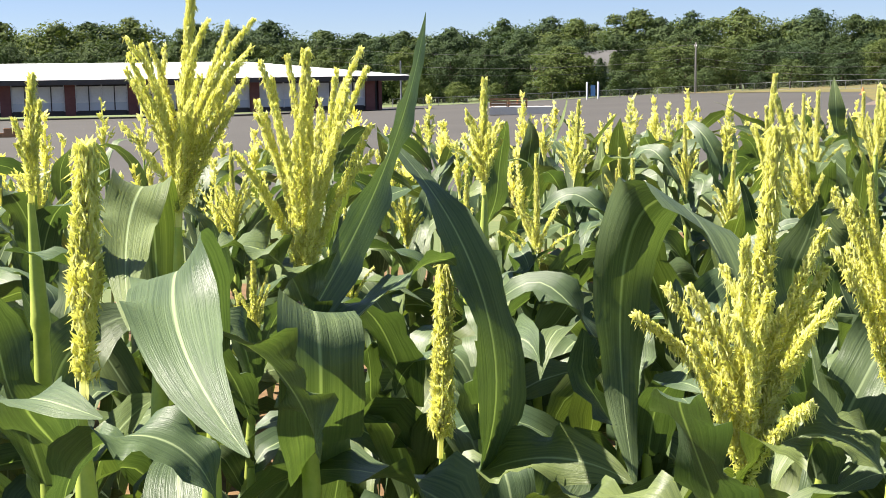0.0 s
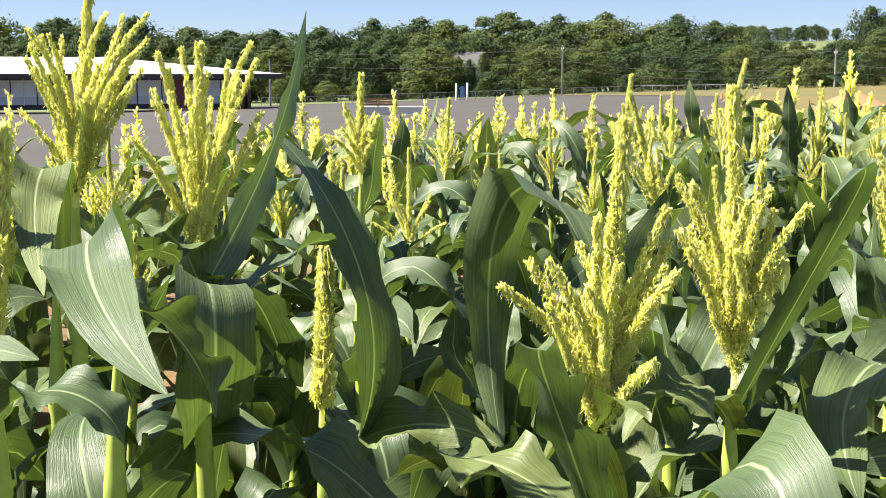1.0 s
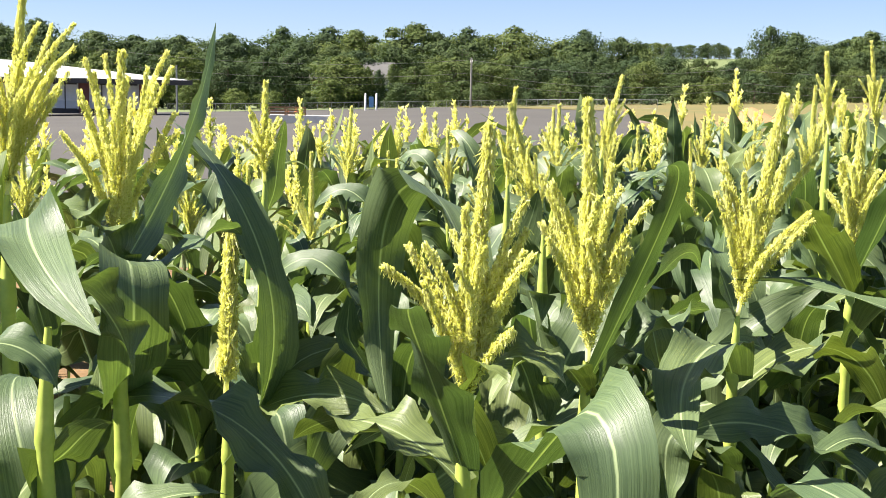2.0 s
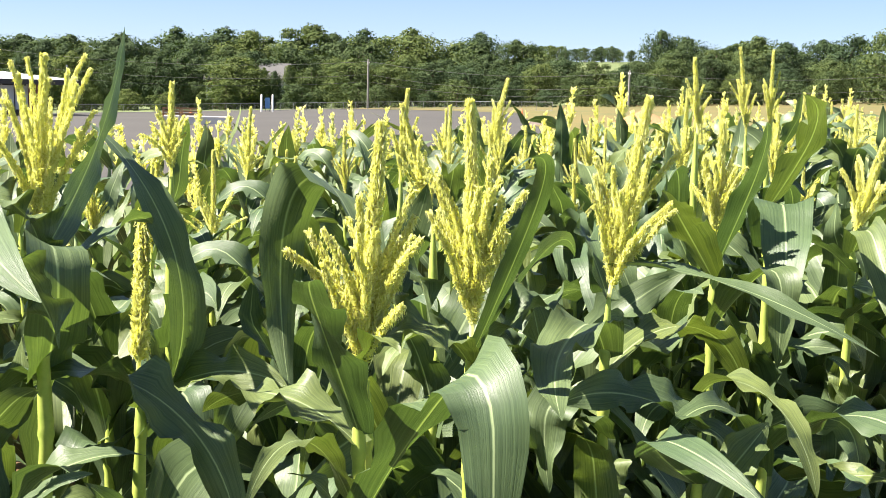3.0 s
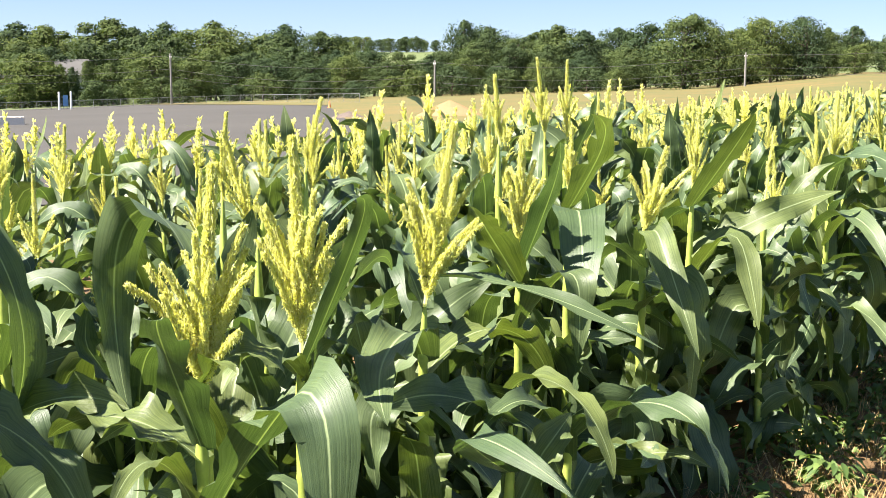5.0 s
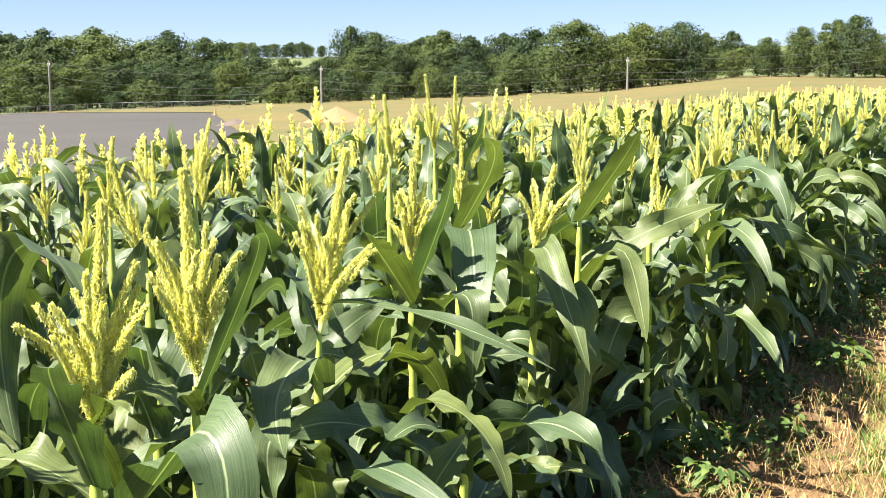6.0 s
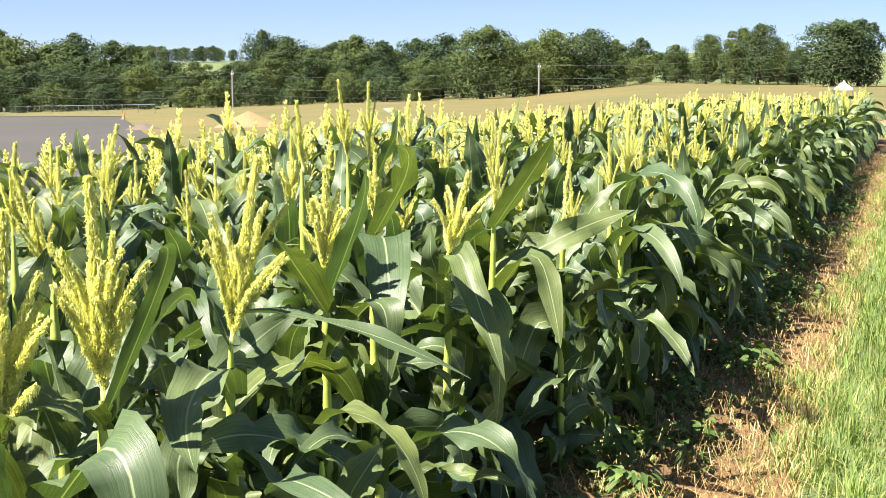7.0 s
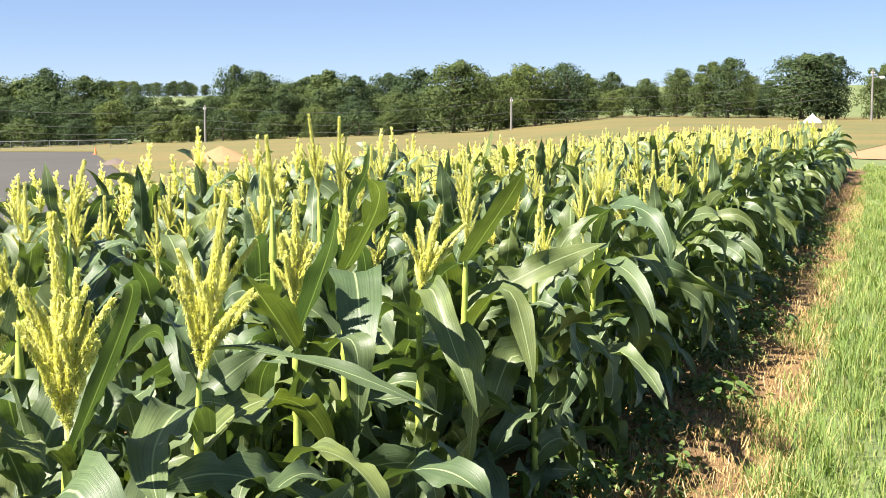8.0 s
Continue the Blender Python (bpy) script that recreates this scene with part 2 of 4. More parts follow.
def polar_sheet(name, radii, angles, mat):
    R, A = np.meshgrid(radii, angles, indexing="ij")
    X, Y = -np.sin(A) * R, np.cos(A) * R
    Z = height(X, Y)
    V = np.stack([X, Y, Z], -1).reshape(-1, 3)
    n, k = len(radii), len(angles)
    i, j = np.meshgrid(np.arange(n - 1), np.arange(k - 1), indexing="ij")
    Q = np.stack([i * k + j, i * k + j + 1, (i + 1) * k + j + 1, (i + 1) * k + j], -1).reshape(-1, 4)
    return put(name, mesh_from(name, V, Q, mat))


def ground_patch(name, corners_fn, nu, nv, mat, lift, label, category, bumps=0.0, seed=1):
    """A sheet that lies on the land; corners_fn maps u, v in 0..1 to x, y."""
    u, v = np.meshgrid(np.linspace(0, 1, nu), np.linspace(0, 1, nv), indexing="ij")
    X, Y = corners_fn(u, v)
    Z = height(X, Y) + lift * (np.clip(np.minimum(u, 1 - u) * 9, 0.1, 1) if bumps else 1)
    if bumps:
        rs = np.random.RandomState(seed)
        for k in range(14):
            fx, fy, ph = rs.uniform(-9, 9), rs.uniform(-9, 9), rs.uniform(0, 6.28)
            Z = Z + bumps / 4 * np.clip((1 - u) * 9, 0.1, 1) * np.sin(fx * X + fy * Y + ph)
    V = np.stack([X, Y, Z], -1).reshape(-1, 3)
    i, j = np.meshgrid(np.arange(nu - 1), np.arange(nv - 1), indexing="ij")
    Q = np.stack([i * nv + j, i * nv + j + 1, (i + 1) * nv + j + 1, (i + 1) * nv + j], -1).reshape(-1, 4)
    ob = put(name, mesh_from(name, V, Q, mat))
    return tagged(ob, label, category, kind="structure")


radii = np.concatenate([[0.0], np.geomspace(1.0, 3500, 70)])
ground = polar_sheet("ground", radii, np.linspace(0, 2 * np.pi, 577), M_turf)
tagged(ground, "uneven green and straw-coloured turf reaching to the horizon", "ground", kind="structure")


def quad(p00, p10, p11, p01):
    def at(u, v):
        f = lambda k: (1 - u) * (1 - v) * p00[k] + u * (1 - v) * p10[k] + u * v * p11[k] + (1 - u) * v * p01[k]
        return f(0), f(1)
    return at


ground_patch("road", quad((-6.5, -50), (-85, -50), (-118, 84), (-12.6, 11.0)), 40, 60, M_asphalt, 0.012,
             "wide worn grey asphalt yard beyond the corn", "asphalt yard")
ground_patch("road", quad((-12.55, 10.9), (-118, 83.7), (-66, 64), (-13.2, 14.6)), 30, 40, M_asphalt, 0.016,
             "grey asphalt corner of the yard by the sand heap", "asphalt yard")
ground_patch("field", quad((-13.15, 14.55), (-66.2, 63.9), (-18, 205), (-9.4, 41)), 110, 60, M_field, 0.045,
             "mown hay-coloured field sloping up to the trees", "hay field")
ground_patch("field", quad((-65.8, 64.1), (-118.2, 83.8), (-110, 170), (-18, 205)), 110, 60, M_field, 0.040,
             "mown hay-coloured field behind the fence", "hay field")
ground_patch("field", quad((-5.9, -8), (0.95, -7), (-6.9, 36.0), (-13.6, 34.5)), 80, 300, M_soil, 0.04,
             "bare reddish soil under and beside the corn", "soil", bumps=0.018)
ground_patch("track", quad((-9.2, 43), (-3.5, 41), (-12, 150), (-30, 145)), 20, 40, M_sand, 0.030,
             "orange bare dirt track past the end of the corn", "dirt track")


# ------------------------------------------------------------------ corn: leaves, stalks, tassels
def leaf_geo(L, W, e0, bend, k=1.6, curl=0.0, roll=0.0, twist=0.0, ns=12, nw=4, wave=0.06, seed=0, fold=0.35, kink=0.0, at=0.7):
    """A corn blade from the origin along +x. e0: first rise, bend: how far it turns down, k: how late (below zero: a break at that share), curl: sideways sweep, roll and twist: turn about its own line, kink: a second break at that share of its length (degrees)."""
    rs = np.random.RandomState(seed)
    s = np.linspace(0, 1, ns + 1)
    late = s ** k if k > 0 else 0.25 * s + 0.75 * smooth_step(-k - 0.13, -k + 0.13, s)
    el = np.radians(e0 - bend * late - kink * smooth_step(at - 0.07, at + 0.07, s))
    hd = np.radians(curl * s ** 1.4 + 0.8 * kink * smooth_step(at - 0.2, at + 0.1, s))
    T = np.stack([np.cos(el) * np.cos(hd), np.cos(el) * np.sin(hd), np.sin(el)], 1)
    P = np.concatenate([[[0, 0, 0]], np.cumsum((T[1:] + T[:-1]) / 2 * (L / ns), axis=0)])
    flat = np.stack([-np.sin(hd), np.cos(hd), 0 * hd], 1)
    N = np.cross(T, flat)
    f3, p3 = rs.uniform(0.7, 1.6), rs.uniform(0, 6.28)
    ro = np.radians(roll + twist * s + 200 * min(wave, 0.2) * s * np.sin(2 * np.pi * f3 * s + p3))[:, None]
    B = flat * np.cos(ro) + N * np.sin(ro)
    N = np.cross(T, B)
    w = W * np.minimum(1, 0.55 + 2.4 * s) * np.clip(1 - s ** 3.4, 0, 1) ** 0.95 + 0.0015
    u = np.linspace(-1, 1, nw + 1)
    V = P[:, None] + B[:, None] * (u[None, :, None] * w[:, None, None] / 2)
    lift = fold * (1 - 0.75 * s)[:, None] * np.abs(u)[None] ** 1.3 * w[:, None] / 2
    f1, f2 = rs.uniform(2.2, 4.0, 2)
    p1, p2 = rs.uniform(0, 6.28, 2)
    ripple = np.where(u[None] > 0, np.sin(2 * np.pi * f1 * s + p1)[:, None], np.sin(2 * np.pi * f2 * s + p2)[:, None])
    ripple = ripple + 0.4 * np.sin(2 * np.pi * 2.3 * f2 * s[:, None] + p1 + 2 * u[None])
    lift = lift + wave * W * np.abs(u)[None] ** 2 * ripple * np.sin(np.pi * np.clip(s * 1.1, 0, 1))[:, None]
    V = V + N[:, None] * lift[..., None]
    i, j = np.meshgrid(np.arange(ns), np.arange(nw), indexing="ij")
    q = nw + 1
    Q = np.stack([i * q + j, i * q + j + 1, (i + 1) * q + j + 1, (i + 1) * q + j], -1).reshape(-1, 4)
    uv = np.stack(np.broadcast_arrays((u[None] + 1) / 2, s[:, None]), -1).reshape(-1, 2)
    return V.reshape(-1, 3), Q, uv


GRAIN = np.array([[0, 0, 0], [1, 0, 0.5], [-0.5, 0.87, 0.45], [-0.5, -0.87, 0.4], [0, 0, 1]], float)
GRAIN_F = np.array([[0, 2, 1], [0, 3, 2], [0, 1, 3], [4, 1, 2], [4, 2, 3], [4, 3, 1]])


CHAFF = np.array([[1, 0, 0.15], [-0.5, 0.87, 0.1], [-0.5, -0.87, 0.05], [0, 0, 1]], float)
CHAFF_F = np.array([[0, 2, 1], [0, 1, 3], [1, 2, 3], [2, 0, 3]])


def grains(pos, dirs, lengths, widths, plain=False):
    """Many small pointed grains; all arrays run over the grains."""
    D = dirs / (np.linalg.norm(dirs, axis=1)[:, None] + 1e-9)
    ref = np.where(np.abs(D[:, 2:3]) > 0.9, np.array([[1.0, 0, 0]]), np.array([[0, 0, 1.0]]))
    A = np.cross(D, ref)
    A /= np.linalg.norm(A, axis=1)[:, None]
    B = np.cross(D, A)
    shape, faces = (CHAFF, CHAFF_F) if plain else (GRAIN, GRAIN_F)
    o = shape[None]
    V = pos[:, None] + o[..., 0:1] * A[:, None] * widths[:, None, None] + o[..., 1:2] * B[:, None] * widths[:, None, None] + o[..., 2:3] * D[:, None] * lengths[:, None, None]
    F = (faces[None] + len(shape) * np.arange(len(pos))[:, None, None]).reshape(-1, 3)
    return V.reshape(-1, 3), F


def tassel_arm(points, rs, count, glen, gwid, spread, hang, plain=False):
    """One arm of a tassel: a thin stem set about with grains; hang: share of loose anthers that hang down."""
    P = np.asarray(points, float)
    s = rs.uniform(0.0, 1.0, count) ** 0.9
    seg = s * (len(P) - 1)
    i = np.clip(seg.astype(int), 0, len(P) - 2)
    f = (seg - i)[:, None]
    c = P[i] * (1 - f) + P[i + 1] * f
    t = P[i + 1] - P[i]
    t /= np.linalg.norm(t, axis=1)[:, None]
    out = rs.normal(size=(count, 3))
    out -= t * (out * t).sum(1)[:, None]
    out /= np.linalg.norm(out, axis=1)[:, None]
    taper = (1.05 - 0.42 * s)[:, None]
    d = t * 0.8 + out * spread * taper + rs.normal(size=(count, 3)) * 0.12
    pos = c + out * gwid * 0.6
    ln = glen * rs.uniform(0.75, 1.25, count) * taper[:, 0]
    V1, F1 = grains(pos, d, ln, gwid * rs.uniform(0.8, 1.2, count), plain)
    m = int(count * hang)
    if m:
        k = rs.choice(count, m, replace=True)
        tip = pos[k] + d[k] / np.linalg.norm(d[k], axis=1)[:, None] * ln[k][:, None] * rs.uniform(0.3, 0.9, m)[:, None]
        dd = np.array([0, 0, -1.0]) + rs.normal(size=(m, 3)) * 0.35
        V2, F2 = grains(tip, dd, glen * rs.uniform(0.6, 1.1, m), gwid * 0.5 * np.ones(m), True)
        V1, F1 = joined([(V1, F1), (V2, F2)])
    tv, tq = tube(P, np.linspace(gwid * 0.8, gwid * 0.35, len(P)), 4)
    tf = np.concatenate([tq[:, [0, 1, 2]], tq[:, [0, 2, 3]]])
    return joined([(V1, F1), (tv, tf)])


def tassel_arms(rs, total, narms, spread, fat, level, lean=(0.0, 0.0), reach=0.44):
    """Arms of a tassel that stands at the origin: the middle spike first. spread: how wide the arms stand (degrees)."""
    arms = []
    dens = {3: 3200, 2.5: 2300, 2: 1400, 1: 112, 0: 54}[level]
    glen, gwid = {3: (0.0098, 0.0018), 2.5: (0.0068, 0.0015), 2: (0.0088, 0.0020), 1: (0.019, 0.0052), 0: (0.026, 0.0078)}[level]
    glen, gwid = glen * fat, gwid * fat
    hang = {3: 0.8, 2.5: 0.5, 2: 0.35, 1: 0.0, 0: 0.0}[level]
    base = 0.10 * total
    z = np.linspace(0, 1, 6)
    bow = rs.uniform(-0.03, 0.03, 2)
    mid = np.stack([(lean[0] * z + bow[0] * z * z) * total, (lean[1] * z + bow[1] * z * z) * total, z * total], 1)
    lo = 0.35 if narms else 0.08
    spike = np.array([mid[0] * (1 - f) + mid[-1] * f + np.array([bow[0], bow[1], 0]) * (f * f - f) * total for f in np.linspace(lo, 1, 6)])
    arms.append((spike, tassel_arm(spike, rs, int(dens * total * (1 - lo) * 2.1), glen * 1.5, gwid * 1.25, 0.9, hang, level < 3)))
    for a in range(narms):
        h = (0.05 + 0.24 * a / max(1, narms - 1)) * total
        az = a * 2.399 + rs.uniform(-0.4, 0.4)
        open_ = radians(spread) * rs.uniform(0.75, 1.15) * (1.0 - 0.3 * a / narms)
        ln = total * reach * rs.uniform(0.75, 1.1)
        s = np.linspace(0, 1, 6)
        ang = np.minimum(open_ * (0.65 + 0.85 * s ** 1.5 * rs.uniform(0.0, 1.0)), 1.35)
        st = ln / 5
        r = np.concatenate([[0], np.cumsum(np.sin(ang[1:]) * st)])
        zz = np.concatenate([[0], np.cumsum(np.cos(ang[1:]) * st)])
        f = h / total
        o = mid[0] * (1 - f) + mid[-1] * f
        waver = az + rs.uniform(-0.5, 0.5) * s + 0.10 * np.sin(6 * s + rs.uniform(0, 6))
        pts = np.stack([o[0] + np.cos(waver) * r + lean[0] * zz, o[1] + np.sin(waver) * r + lean[1] * zz, o[2] + zz], 1)
        arms.append((pts, tassel_arm(pts, rs, int(dens * ln * 0.9), glen * 1.1, gwid, 0.8, hang, level < 3)))
    zs = np.linspace(-0.02, 0.45, 5) * total
    stem = np.stack([lean[0] * zs, lean[1] * zs, zs], 1)
    sv, sq = tube(stem, np.linspace(0.0042, 0.0022, 5) * (1 if level > 1 else 1.5), 5)
    stem_geo = (sv, np.concatenate([sq[:, [0, 1, 2]], sq[:, [0, 2, 3]]]))
    return arms, stem_geo


def stalk_geo(h, rs, sides=8, r0=0.0125, r1=0.0085, lean=(0, 0)):
    """A jointed stalk with its leaf sheaths, slightly zigzag."""
    n = 9
    pts, rad = [], []
    for i in range(n):
        z = h * i / (n - 1)
        off = rs.uniform(-0.004, 0.004, 2)
        x, y = lean[0] * z * (z / h) + off[0], lean[1] * z * (z / h) + off[1]
        r = r0 + (r1 - r0) * (i / (n - 1))
        if 0 < i < n - 1:
            pts += [(x, y, z - 0.012), (x, y, z), (x, y, z + 0.012)]
            rad += [r * 1.0, r * 1.28, r * 1.18]
        else:
            pts.append((x, y, z))
            rad.append(r if i == 0 else r * 0.45)
    return tube(pts, rad, sides)


LABELS = ("green corn plant with arching leaves and a pale yellow tassel",
          "green corn plant with a half-closed narrow yellow tassel",
          "tall green corn plant with a wide open yellow tassel")


def corn_plant(x, y, h, total, narms, spread, leaves, seed, level=3, fat=1.0, lean=(0.0, 0.0), tip=None, label=LABELS[0], group="corn plants", reach=0.44):
    """One plant. h: height at which the tassel starts, total: the tassel's length, leaves: rows of (z, azimuth, length, width, e0, bend, k, curl, roll, twist)."""
    rs = np.random.RandomState(seed)
    plant = thing("corn_plant", label, "corn plant", group, m=pose(x, y, 0))
    v, q = stalk_geo(h, rs, 8 if level > 2 else 6, lean=lean)
    put("stalk", mesh_from("stalk", v, q, M_stalk), plant)
    for i, (z, az, L, W, e0, bend, k, curl, roll, twist, *more) in enumerate(leaves):
        v, q, uv = leaf_geo(L, W, e0, bend, k, curl, roll, twist, 26 if level > 2.6 else 16, 6 if level > 2.6 else 4, seed=seed * 31 + i, wave=rs.uniform(0.08, 0.30), fold=rs.uniform(0.2, 0.6), kink=more[0] if more else 0.0, at=rs.uniform(0.45, 0.8))
        f = z / h
        put("leaf", mesh_from("leaf", v, q, M_leaf, uv), plant, pose(lean[0] * z * f, lean[1] * z * f, z, 0, 0, az))
    top = pose(lean[0] * h, lean[1] * h, h)
    if narms is None:
        return plant
    arms, stem = tassel_arms(rs, total, narms, spread, fat, level, tip or lean, reach)
    if level > 2:
        v, f = joined([arms[0][1], stem])
        tassel = put("tassel", mesh_from("tassel", v, f, M_tassel, smooth=False), plant, top, "pale yellow-green flowering tassel")
        for pts, geo in arms[1:]:
            put("branch", mesh_from("branch", geo[0], geo[1], M_tassel, smooth=False), tassel)
    else:
        v, f = joined([stem] + [g for _, g in arms])
        put("tassel", mesh_from("tassel", v, f, M_tassel, smooth=False), plant, top, "pale yellow-green flowering tassel")
    return plant


def wild_leaves(rs, h, n, facing, broad=1.0):
    """Leaves as they grow: in two ranks, arching below, steep above. broad: their width."""
    rows = []
    for i in range(n):
        f = (i + 0.6) / n
        z = h * (0.08 + 0.88 * f)
        az = facing + 180 * (i % 2) + rs.uniform(-40, 40)
        if f > 0.80:
            L, e0, bend = rs.uniform(0.28, 0.44), rs.uniform(52, 80), rs.uniform(15, 150)
            k, turn, W = rs.uniform(1.2, 3.0), rs.uniform(-50, 50), rs.uniform(0.075, 0.105)
        else:
            L, e0 = rs.uniform(0.40, 0.62) * (0.72 + 0.38 * math.sin(math.pi * min(0.5, f * 0.8))), rs.uniform(55, 82)
            kind = rs.uniform()
            if kind < 0.58:
                k, turn, W = -rs.uniform(0.14, 0.38), rs.uniform(-90, 90), rs.uniform(0.065, 0.098)
                bend = e0 + rs.uniform(66, 94)
            elif kind < 0.86:
                k, turn, W = rs.uniform(0.5, 0.9), rs.uniform(-150, 150), rs.uniform(0.058, 0.088)
                bend = e0 + rs.uniform(55, 92)
            else:
                k, turn, W = rs.uniform(1.2, 2.6), rs.uniform(-50, 50), rs.uniform(0.085, 0.115)
                bend = rs.uniform(110, 160)
        rows.append((z, az, L, broad * W * (0.9 if f > 0.8 else 1.04 + 0.3 * math.sin(math.pi * f)), e0, bend, k, rs.uniform(-70, 70), rs.uniform(-40, 40), turn * 1.25, rs.choice([0, -55, -30, 25, 40])))
    return rows


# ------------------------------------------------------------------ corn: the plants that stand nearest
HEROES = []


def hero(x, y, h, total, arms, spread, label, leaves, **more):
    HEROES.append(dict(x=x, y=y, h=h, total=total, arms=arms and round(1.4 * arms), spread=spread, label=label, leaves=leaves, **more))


hero(-1.512, 0.501, 0.995, 0.199, 2, 12, LABELS[1], [
], fat=1.2, low=0.75, wild=16, tip=(0.009, 0.061))
hero(-1.764, 0.641, 1.098, 0.245, 20, 36, LABELS[2], [
], low=0.6, fat=0.64, reach=0.6, tip=(0.023, 0.092))
hero(-1.640, 0.735, 1.027, 0.245, 20, 28, LABELS[2], [
    (1.01, 139.6, 0.681, 0.052, 23.4, -13.6, 1.38, 9.8, 71.7, 16.4),
    (1.015, 273.9, 0.145, 0.087, 78.3, 107.7, 1.44, 6.6, -2.6, 22.9),
    (1.005, 347, 0.683, 0.086, 27.3, 203.7, -0.2, -15.9, -16.4, -10),
    (0.97, 111.1, 0.314, 0.048, 28.1, 53.2, 2.02, 30.4, -9, -13.1),
], low=0.5, fat=0.64, reach=0.7, tip=(0.004, 0.010))
hero(-1.850, 0.975, 0.783, 0.242, 0, 10, LABELS[1], [
    (0.681, 227.7, 0.63, 0.08, 130.9, 117.5, 0.99, -47.8, -15.7, 21.8),
    (0.726, 43.5, 0.266, 0.089, 39.4, 67.8, 1.38, -4.4, 2.1, 33.7),
], low=0.5, wild=6, fat=1.25, tip=(0.018, 0.035))
hero(-1.410, 1.087, 0.842, 0.350, 13, 40, LABELS[2], [
    (0.765, 302.6, 0.495, 0.069, 52.4, 44.8, 1.52, 28.5, -8.3, -6.2),
    (0.631, 3.9, 0.676, 0.117, 59.3, 154.9, -0.6, -42.1, 17.1, -0.4),
    (0.848, 28.2, 0.187, 0.079, 70.4, 142.8, 1.45, 0.3, -0.4, -0.7),
    (0.749, 196.2, 0.336, 0.093, 33.8, 72.2, 1.06, -7, 8.9, -8.1),
    (0.642, 300.9, 0.464, 0.044, 53.9, 93.2, 1.67, 8.1, -8.1, -9.1),
], low=0.45, reach=0.5, tip=(0.037, 0.049))
hero(-1.460, 1.337, 0.867, 0.357, 12, 30, LABELS[2], [
    (0.834, 345.2, 0.725, 0.028, 51.5, 69.7, 1.91, -52.1, -2.2, -2),
    (0.814, 77.5, 0.26, 0.081, 46.4, 56.9, 1.74, 17.3, -11.3, -12.3),
    (0.828, 101.4, 0.50, 0.046, 41.9, 80.9, 1.92, 26.1, -60.7, 1.9),
    (0.818, 274.9, 0.231, 0.071, 53.6, 121.1, 1.44, 1.4, -1.9, -2.6),
], low=0.5, reach=0.5, tip=(-0.002, -0.002))
hero(-1.577, 1.780, 0.872, 0.364, 12, 40, LABELS[2], [
    (0.864, 161.3, 0.354, 0.067, 51.6, 80.1, 1.57, -23.1, 20.4, 18.2),
    (0.756, 289.6, 0.574, 0.099, 53.9, 69.4, -0.18, 35.3, 1.8, -1.7),
    (0.73, 86.9, 0.537, 0.087, 40.3, 117.2, 1.06, 2.9, -5.8, -13.6),
    (0.927, 19, 0.5, 0.052, 17.8, 46.5, 0.5, 10.5, -6.3, 35),
    (0.605, 269.2, 0.344, 0.094, 45.3, 150.7, -0.5, 4.5, -9.9, -24.7),
], low=0.5, reach=0.5, tip=(0.110, 0.096))
hero(-1.718, 2.283, 0.916, 0.274, 12, 28, LABELS[0], [
    (0.841, 280.9, 0.47, 0.083, 41.5, 31.8, 1.49, 26.8, -1, -1.1),
    (0.866, 334.4, 0.524, 0.064, 52.7, 32.5, 1.55, -34.2, 16.9, 18.3),
    (0.728, 345.2, 0.487, 0.092, 52, 149.6, -0.58, -19.6, 13, 14.8),
], low=0.55, reach=0.5, tip=(0.003, 0.002))
hero(-1.734, 2.865, 0.914, 0.233, 8, 48, LABELS[2], [
    (0.815, 250.1, 0.291, 0.085, 44, 60.1, 1.31, -1.1, 0.5, 0.3),
    (0.86, 317.4, 0.54, 0.078, 46.2, 106.3, -0.24, 19.1, 6.5, 16.3),
    (0.693, 354.5, 0.545, 0.095, 46.3, 149.3, -0.32, -6.2, 8.1, 29.8),
], low=0.55, reach=0.62, tip=(0.217, 0.128))
hero(-1.864, 3.369, 0.991, 0.258, 8, 28, LABELS[0], [
    (0.788, 39.4, 0.52, 0.101, 31, 19.6, 1.46, 9.1, 24.7, 42),
    (0.707, 338.3, 0.578, 0.095, 51.7, 128.8, -0.47, -4.9, 8.7, 19.5),
    (0.941, 333.8, 0.508, 0.086, 42.3, 15.5, 1.53, -24, 0.3, -1.4),
], low=0.55, level=2.5, tip=(0.079, 0.042))
hero(-1.950, 4.500, 0.911, 0.310, 8, 30, LABELS[0], [
    (0.75, 325.6, 0.606, 0.089, 50, 121.4, 0.94, 3.1, 7, 18.5),
    (0.948, 340.1, 0.628, 0.092, 46.1, 142.4, 1.38, -6.5, 9, 19.2),
    (0.436, 333.9, 0.568, 0.092, 43.7, 104, 0.81, 3.2, 8.7, 21.3),
    (0.628, 267.4, 0.604, 0.099, 48.9, 134.7, -0.33, 4.6, -6.3, -14.3),
], low=0.6, level=2.5, tip=(-0.036, -0.016))
hero(-1.546, 1.202, 0.800, 0.000, None, 0, LABELS[1], [
    (0.939, 170.6, 0.841, 0.097, 73.4, 241, 1.06, -18.4, 26.8, -19.8),
], low=0.6, wild=6, tip=(0.000, 0.000))
hero(-1.500, 0.600, 0.980, 0.000, None, 0, LABELS[1], [
    (1.014, 331.5, 0.412, 0.071, 52.6, 74.2, -0.31, 40.1, 15.6, 18.5),
    (1.037, 82, 0.161, 0.082, 7.1, 88.2, 0.5, -1.2, -1.9, -9.8),
], low=0.75, wild=12, tip=(0.000, 0.000))
